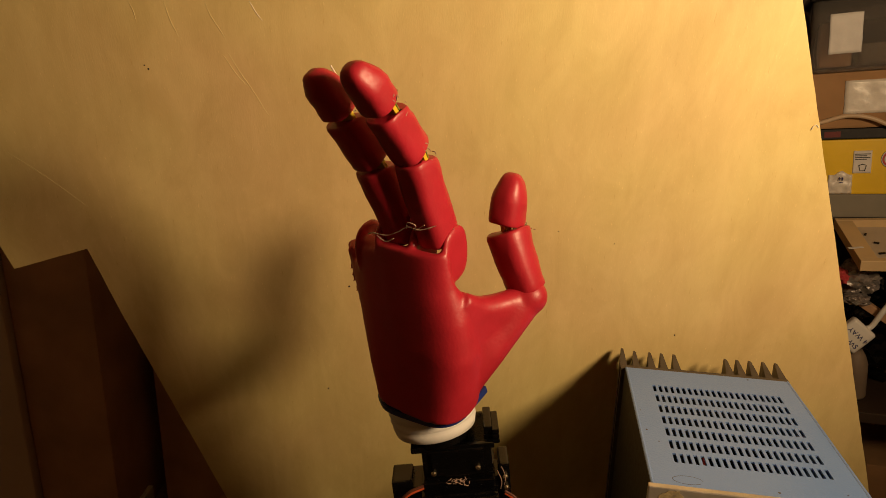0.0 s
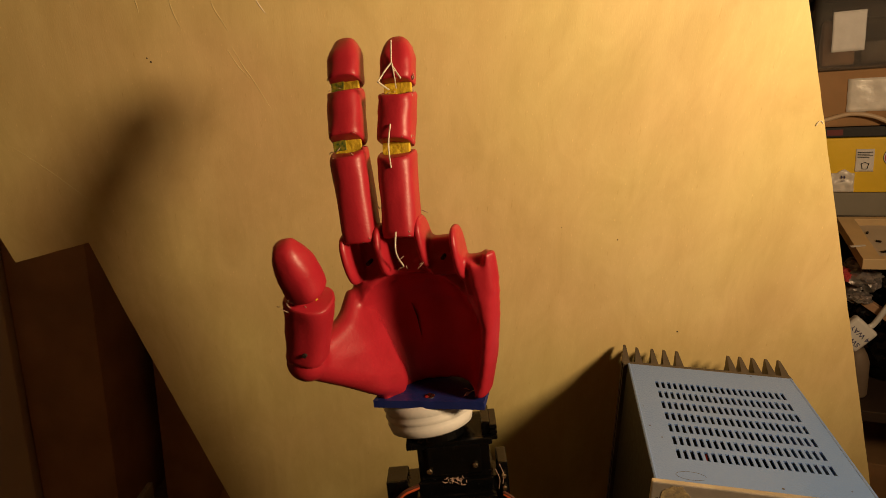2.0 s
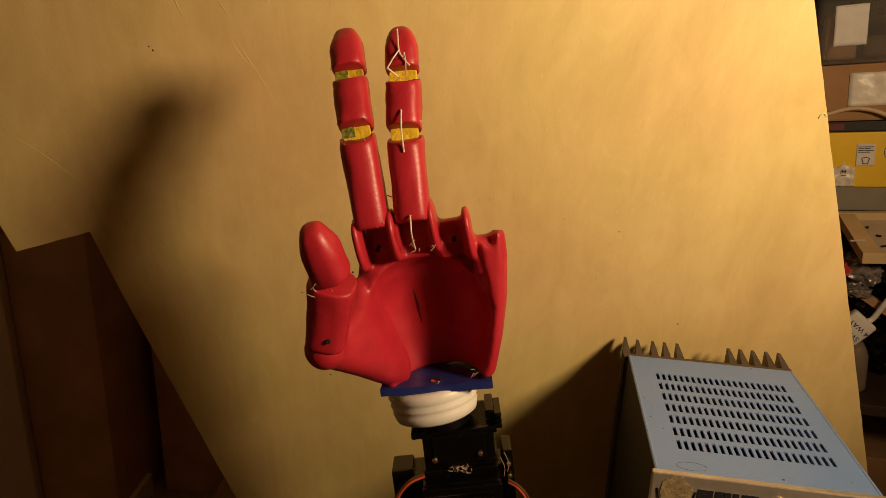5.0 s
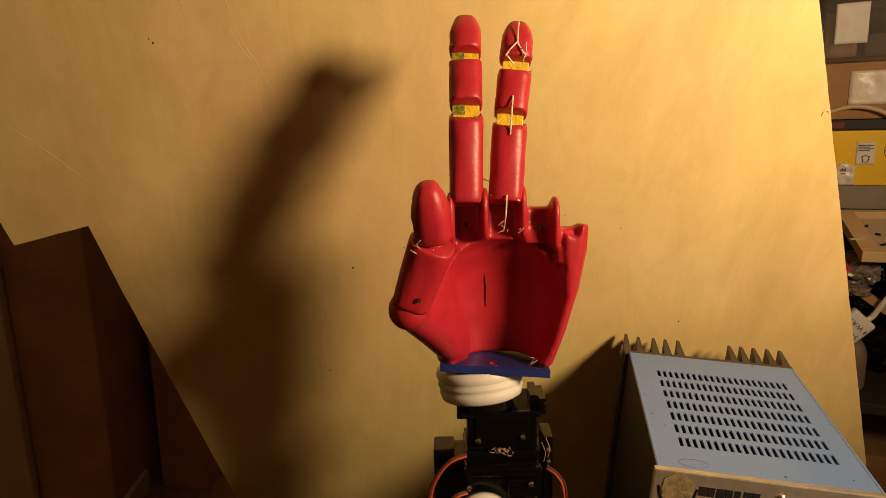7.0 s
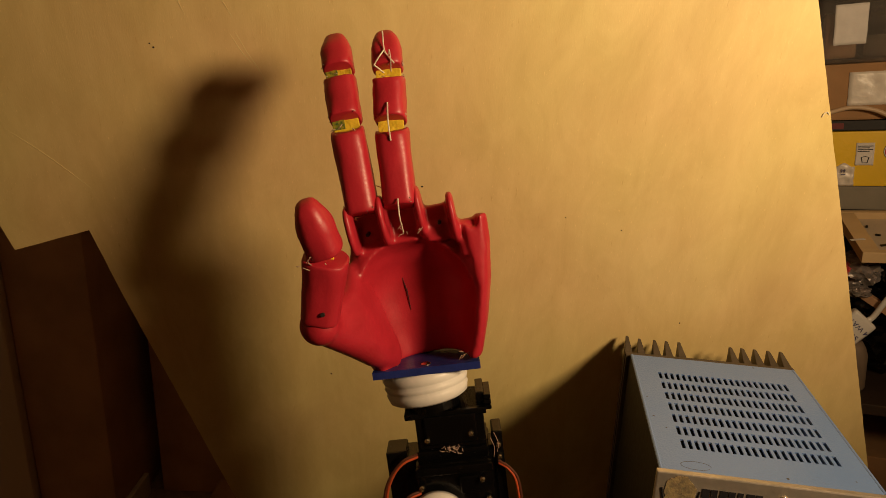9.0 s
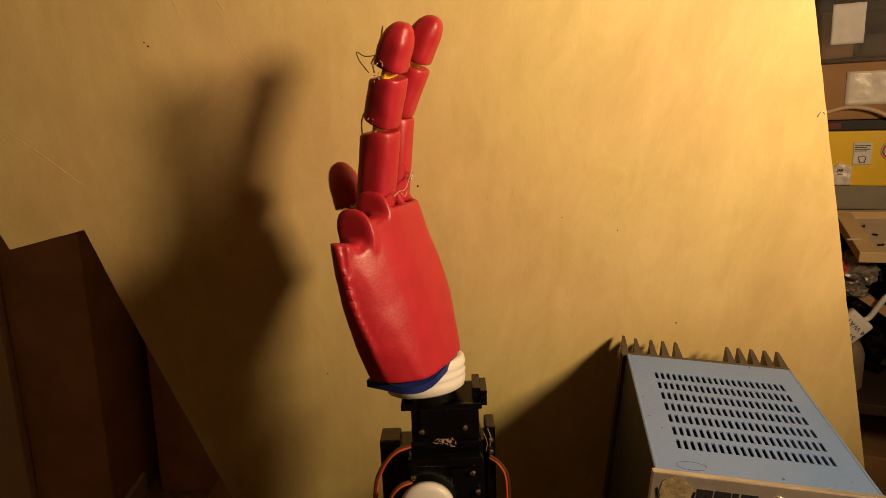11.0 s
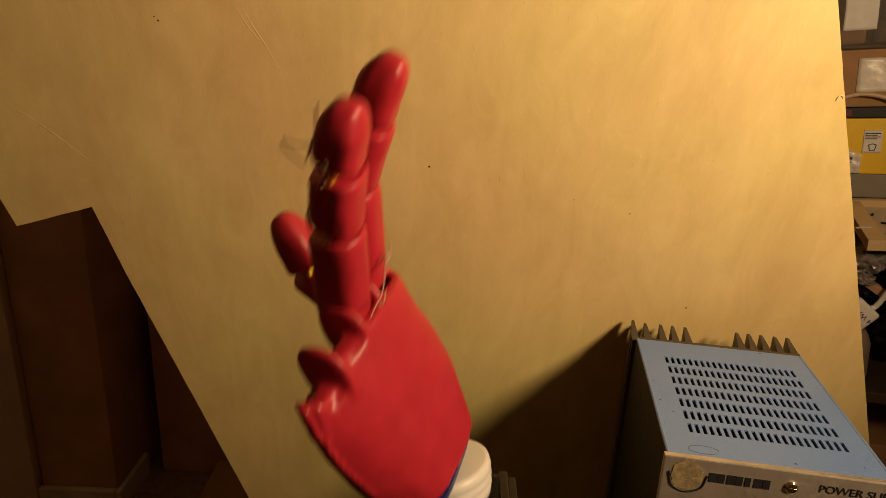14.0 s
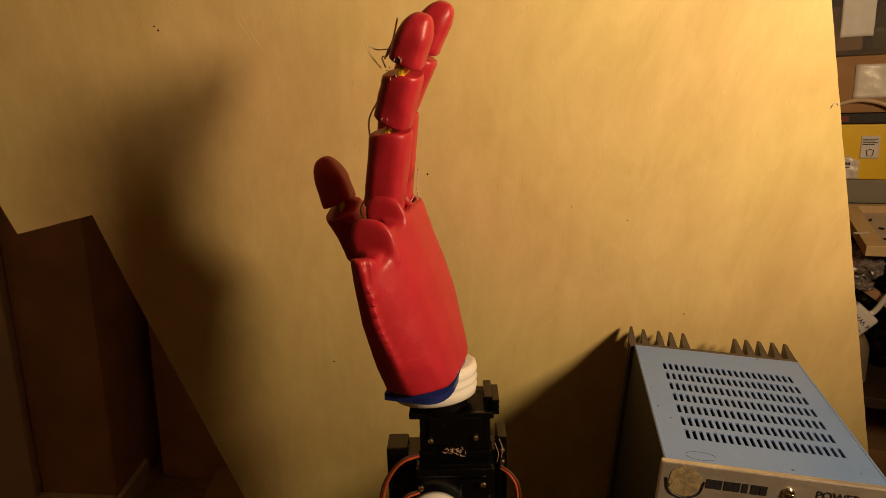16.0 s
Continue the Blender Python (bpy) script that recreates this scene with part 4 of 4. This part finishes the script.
# ---- the shelf beside the board ----
def shelf_goods():
    """Everything here is laid out in the shelf's own space: x along its front, y into it, z up."""
    before = set(scene.objects)
    e = thing("shelving_unit", (0.0, 0.0, 0.0), "dark wooden shelves crowded with boxes and clutter", "shelf")
    for z, y0 in ((0.0146, 0.004), (-0.190, -0.19), (0.44, 0.05), (-0.50, -0.19), (-0.86, -0.19)):
        bm = bmesh.new()
        box(bm, (-0.12, y0, z - 0.014), (0.46, 0.30, z), 0.001)
        part("shelf_board", bm, SHELF_WOOD, e)
    for x in (-0.138, 0.46):
        bm = bmesh.new()
        box(bm, (x, 0.06, (-0.897 - 0.1045 * x) / 0.9945), (x + 0.018, 0.30, 0.46), 0.001)
        part("side_board", bm, SHELF_WOOD, e)
    bm = bmesh.new()
    box(bm, (-0.138, 0.30, -0.84), (0.478, 0.308, 0.46))
    part("back_board", bm, SHELF_WOOD, e)

    def carton(name, lo, hi, mat, label, category, bevel=0.0015):
        c = (lo[0] + hi[0]) / 2, (lo[1] + hi[1]) / 2, lo[2]
        ob = thing(name, c, label, category)
        bm = bmesh.new()
        box(bm, [a - b for a, b in zip(lo, c)], [a - b for a, b in zip(hi, c)], bevel)
        part("body", bm, mat, ob)
        return ob, c

    def patch(ob, c, x0, x1, z0, z1, y, mat, name="label", text="", lift=0.0005, crumple=0.0, peak=0.0, seed=0.0):
        """A stuck-on paper: a thin sheet, rumpled where it is loose."""
        bm = bmesh.new()
        nx, nz = (14, 12) if crumple else (1, 1)
        rows = []
        for j in range(nz + 1):
            row = []
            for i in range(nx + 1):
                u, v = i / nx, j / nz
                x, z = x0 + (x1 - x0) * u, z0 + (z1 - z0) * v
                if crumple:
                    z += v * peak * max(0.0, 1 - abs(u - 0.55) * 3.2) + 0.0006 * noise.noise(Vector((u * 6, v * 6, seed + 9)))
                    x += 0.0005 * noise.noise(Vector((v * 5, u * 3, seed + 4)))
                d = crumple * (0.5 + noise.noise(Vector((u * 4, v * 4, seed))) + 0.5 * abs(noise.noise(Vector((u * 9, v * 9, seed + 2)))))
                row.append(bm.verts.new((x - c[0], y - c[1] - lift - max(0.0, d), z - c[2])))
            rows.append(row)
        for j in range(nz):
            for i in range(nx):
                bm.faces.new((rows[j][i], rows[j][i + 1], rows[j + 1][i + 1], rows[j + 1][i]))
        rim = bmesh.ops.extrude_face_region(bm, geom=bm.faces[:])
        for v in rim["geom"]:
            if isinstance(v, bmesh.types.BMVert):
                v.co.y = y - c[1] + 0.0002
        bmesh.ops.recalc_face_normals(bm, faces=bm.faces[:])
        return part(name, bm, mat, ob, text, smooth=bool(crumple))

    carton("card_slab", (-0.075, 0.002, 0.0152), (0.26, 0.20, 0.0485), GREY_CARD, "flat grey card box at the foot of a stack", "box")
    ob, c = carton("yellow_box", (-0.075, 0.0, 0.049), (0.24, 0.19, 0.1250), YELLOW_BOX, "bright yellow printed cardboard box with white labels", "box", 0.0022)
    lb = patch(ob, c, 0.0226, 0.0444, 0.0785, 0.1095, 0, PAPER, text="white printed paper label", crumple=0.0004, seed=3)
    for k in range(4):
        patch(lb, c, 0.0245, 0.0425 - 0.004 * (k % 2), 0.1045 - 0.0024 * k, 0.1055 - 0.0024 * k, -0.0012, INK, "printed_line", lift=0.0002)
    bm = bmesh.new()
    cx, cz, cy = 0.034 - c[0], 0.086 - c[2], -0.0014 - c[1]
    tube(bm, [(cx - 0.0045, cy, cz + 0.0035), (cx - 0.0028, cy, cz - 0.004), (cx + 0.0028, cy, cz - 0.004), (cx + 0.0045, cy, cz + 0.0035), (cx, cy, cz + 0.005), (cx - 0.0045, cy, cz + 0.0035)], 0.0005, 5)
    part("printed_mark", bm, INK, lb)
    tape = patch(ob, c, -0.006, 0.0228, 0.0500, 0.0765, 0, TAPE, "tape_label", "wrinkled white tape label", crumple=0.0022, peak=0.006, seed=1)
    for x_, z_, w_, h_ in ((0.0068, 0.0655, 0.0052, 0.0010), (0.0068, 0.0690, 0.0010, 0.0045), (0.0105, 0.0690, 0.0010, 0.0045), (0.0068, 0.0710, 0.0052, 0.0010)):
        patch(tape, c, x_, x_ + w_, z_, z_ + h_, -0.0042, INK_BLUE, "printed_line", lift=0.0002)
    em = None
    for r_, y_, mat, nm, tx in ((0.0128, 0.0, INK, "round_emblem", "red and white round printed emblem"), (0.0122, 0.0004, PAPER, "emblem_ring", ""),
                                (0.0112, 0.0008, EMBLEM, "emblem_ring", ""), (0.0088, 0.0012, PAPER, "emblem_centre", "")):
        bm = bmesh.new()
        lathe(bm, [(r_, 0), (r_, y_ + 0.0004)], 40, Matrix.Translation((0.0676 - c[0], -c[1], 0.0976 - c[2])) @ pose(0, 0, 0, 90, 0, 0))
        q = part(nm, bm, mat, em or ob, tx)
        em = em or q
    for k in range(2):
        patch(em, c, 0.0615, 0.072, 0.096 - 0.004 * k, 0.098 - 0.004 * k, -0.0018, INK, "printed_line", lift=0.0002)
    ob, c = carton("black_case", (-0.075, 0.004, 0.1255), (0.22, 0.17, 0.1395), CASE, "flat black case with a red patch", "case")
    patch(ob, c, -0.014, 0.0058, 0.1285, 0.1365, 0.004, PATCH_RED, "red_patch")
    ob, c = carton("cardboard_box", (-0.075, 0.006, 0.1400), (0.25, 0.20, 0.2160), CARDBOARD, "plain brown cardboard box with a taped paper label", "box", 0.003)
    patch(ob, c, 0.0075, 0.082, 0.1600, 0.2045, 0.006, TAPE, text="crumpled paper label under clear tape", crumple=0.0012, seed=5)
    # clear plastic box with rounded corners
    ob = thing("plastic_box", (0.10, 0.09, 0.2165), "clear plastic storage box with a white paper label", "storage box")
    hx, hy, rad, h = 0.138, 0.088, 0.012, 0.094

    def loop(bm, k, z, rd):
        ring = []
        for sx, sy, a0 in ((1, 1, 0), (-1, 1, 90), (-1, -1, 180), (1, -1, 270)):
            for i in range(7):
                a = radians(a0 + 15 * i)
                ring.append(bm.verts.new((sx * (hx - k - rd) + rd * math.cos(a), sy * (hy - k - rd) + rd * math.sin(a), z)))
        return ring

    bm = bmesh.new()
    rings = [loop(bm, 0.004, 0.0, 0.008), loop(bm, 0.001, 0.003, 0.011), loop(bm, 0.0, 0.010, rad), loop(bm, 0.0, h, rad), loop(bm, 0.0016, h, rad - 0.0016), loop(bm, 0.0016, 0.010, rad - 0.0016), loop(bm, 0.006, 0.0022, 0.006)]
    for a, b in zip(rings, rings[1:]):
        for i in range(len(a)):
            j = (i + 1) % len(a)
            bm.faces.new((a[i], a[j], b[j], b[i]))
    bm.faces.new(rings[0][::-1])
    bm.faces.new(rings[-1])
    bmesh.ops.recalc_face_normals(bm, faces=bm.faces[:])
    tub = part("tub", bm, CLEAR, ob, smooth=True)
    bm = bmesh.new()
    box(bm, (-hx - 0.003, -hy - 0.003, h + 0.0004), (hx + 0.003, hy + 0.003, h + 0.009), 0.002)
    part("lid", bm, BLACK, ob, "dark lid")
    rnd = random.Random(5)
    for x_, w_, h_, mat in ((-0.105, 0.020, 0.050, BROWN_WOOD), (-0.050, 0.028, 0.030, SINK), (0.012, 0.030, 0.045, BROWN_WOOD), (0.08, 0.035, 0.035, SINK)):
        bm = bmesh.new()
        box(bm, (x_ - w_, -hy + 0.022, 0.003), (x_ + w_, hy - 0.02, h_), 0.006)
        part("contents", bm, mat, ob, "dim brown contents")
    patch(ob, (0.10, 0.09, 0.2165), -0.0157, 0.0228, 0.2410, 0.2930, 0.09 - hy, PAPER, text="white paper label", crumple=0.0004, seed=7)
    # loop of pale cable
    ob = thing("cable_loop", (0.02, -0.006, 0.145), "pale looped cable lying across the boxes", "cable")
    bm = bmesh.new()
    tube(bm, arc([(-0.085, 0.020, -0.012), (-0.060, 0.000, 0.000), (-0.037, 0.0, 0.0062), (-0.009, 0.0, 0.0130), (0.018, 0.0, 0.0090), (0.044, 0.0, -0.0040), (0.075, 0.002, -0.022)], 8), 0.0030, 10)
    part("cable", bm, CABLE_PALE, ob, smooth=True)
    # shallow pine tray, propped a little higher at its back
    ob = thing("wooden_tray", (0, 0, 0), "shallow pale pine tray with a grey base", "tray")
    for lo, hi in (((0, 0, 0), (0.24, 0.010, 0.0140)), ((0, 0.138, 0), (0.24, 0.147, 0.0140)), ((0, 0.0102, 0), (0.0205, 0.1378, 0.0138)), ((0.228, 0.0102, 0), (0.24, 0.1378, 0.0138))):
        bm = bmesh.new()
        box(bm, lo, hi, 0.0009)
        part("rail", bm, PINE, ob)
    bm = bmesh.new()
    box(bm, (0.0205, 0.0102, 0.001), (0.228, 0.138, 0.004))
    part("base", bm, TRAY_BASE, ob, "greyish cream tray base")
    tray_at = pose(0.0204, -0.150, -0.0206, 8.8, 0, 6.5)
    ob.matrix_basis = tray_at
    for x_, y_, a_, s_ in ((0.034, 0.044, 20, 0.004), (0.036, 0.078, -30, 0.0032), (0.030, 0.108, 70, 0.0028)):
        bm = bmesh.new()
        box(bm, (-s_, -0.0015, 0.0042), (s_, 0.0015, 0.0064), 0.0006, pose(x_, y_, 0, 0, 0, a_))
        bit = tagged(part("metal_bit", bm, BLACK), "small dark metal bit lying in the tray", "small part")
        bit.matrix_basis = tray_at
    bm = bmesh.new()
    box(bm, (-0.009, -0.0022, 0.0), (0.009, 0.0022, 0.0006), 0.0002, pose(0.0030, 0.040, 0.0142, 0, 0, 14))
    flake = tagged(part("paper_scrap", bm, PAPER), "torn pale paper scrap on a tray rail", "scrap")
    flake.matrix_basis = tray_at
    # crumpled packets under the tray
    for x, yy, z, w, d, h, mat, lab in ((0.030, -0.09, -0.044, 0.024, 0.040, 0.018, FOIL, "shiny crumpled foil packet under a tray"), (0.085, -0.08, -0.050, 0.035, 0.05, 0.024, BLACK, "black crumpled plastic bag under a tray"),
                                     (0.004, -0.115, -0.038, 0.011, 0.020, 0.008, EMBLEM, "small red crumpled packet under a tray"), (-0.02, -0.06, -0.05, 0.022, 0.04, 0.025, BLACK, "black crumpled plastic bag behind a packet"),
                                     (0.045, -0.09, -0.084, 0.030, 0.040, 0.022, BLACK, "black crumpled plastic bag on a shelf"), (0.022, -0.128, -0.0635, 0.015, 0.016, 0.006, FOIL, "thin strip of crumpled foil wrapping"),
                                     (0.05, -0.05, -0.150, 0.06, 0.06, 0.048, BLACK, "black crumpled bag of clutter on a shelf")):
        bm = bmesh.new()
        bmesh.ops.create_icosphere(bm, subdivisions=4, radius=1.0)
        for v in bm.verts:
            k = 1 + 0.45 * noise.noise(v.co * 2.3 + Vector((x * 50, yy * 30, 0))) + 0.22 * abs(noise.noise(v.co * 6)) + 0.10 * noise.noise(v.co * 13)
            v.co = Vector((v.co.x * w * k, v.co.y * d * k, v.co.z * h * k))
        ob = tagged(part("crumpled_bag", bm, mat, smooth=False), lab, "bag")
        ob.location = (x, yy, z)
    # wooden offcut sticking out of the clutter
    ob = thing("wood_offcut", (0.052, -0.135, -0.083), "thin brown wood offcut among the clutter", "offcut")
    bm = bmesh.new()
    box(bm, (-0.034, -0.004, -0.005), (0.045, 0.006, 0.005), 0.001, pose(0, 0, 0, 0, 33, -12))
    part("stick", bm, BROWN_WOOD, ob)
    # cream bottle with a lead block leaning on it
    ob = thing("plastic_bottle", (0.0235, -0.145, -0.1895), "cream plastic bottle coloured darker as if in shade, on a dark shelf", "bottle")
    bm = bmesh.new()
    lathe(bm, [(0.0, 0), (0.0135, 0), (0.015, 0.003), (0.015, 0.046), (0.012, 0.056), (0.008, 0.064), (0, 0.064)], 32)
    part("body", bm, CREAM, ob, smooth=True)
    ob = thing("lead_block", (0.0197, -0.150, -0.1045), "white plastic extension lead block with blue pen writing", "extension lead")
    m = pose(0, 0, 0, -8, 44, 0)
    bm = bmesh.new()
    box(bm, (-0.0165, -0.007, -0.0180), (0.0165, 0.009, 0.0175), 0.0045, m, 3)
    part("body", bm, WHITE, ob, smooth=True)
    bm = bmesh.new()
    tube(bm, arc([m @ Vector((0.004, 0.001, 0.0165)), m @ Vector((0.005, 0.001, 0.024)), Vector((0.036, 0.004, 0.043)), Vector((0.062, 0.02, 0.060)), Vector((0.09, 0.05, 0.066))], 6), 0.0034, 10)
    part("cable", bm, WHITE, ob, smooth=True)
    lettering("lettering", "4 WAY", 0.0088, m @ pose(0.0150, -0.0073, 0.006, 90, 180, 0), INK_BLUE, ob)
    lettering("lettering", "SW", 0.0088, m @ pose(0.0120, -0.0073, -0.006, 90, 180, 0), INK_BLUE, ob)
    carton("cardboard_box", (0.05, -0.12, -0.4995), (0.30, 0.10, -0.30), CARDBOARD, "brown cardboard box on a low dark shelf", "box")
    place = pose(0.557, 0.92, 0.898, 0, 0, -24) @ pose(0, 0, 0, 0, -6, 0)
    for o in set(scene.objects) - before:
        if o.parent is None:
            o.matrix_basis = place @ o.matrix_basis
    # carton on the floor behind the board
    ob, c = carton("cardboard_box", (-0.545, 1.20, 0.0), (-0.20, 1.42, 0.05), CARDBOARD, "low brown cardboard box on the carpet", "box")


room()
plywood()
bench()
power_supply()
palm, forearm = robot_arm()
shelf_goods()


def motions():
    walk(palm, [(t, pose(*v)) for t, *v in PALM_ROWS])
    walk(forearm, [(t, pose(*v)) for t, *v in FOREARM_ROWS])


motions()
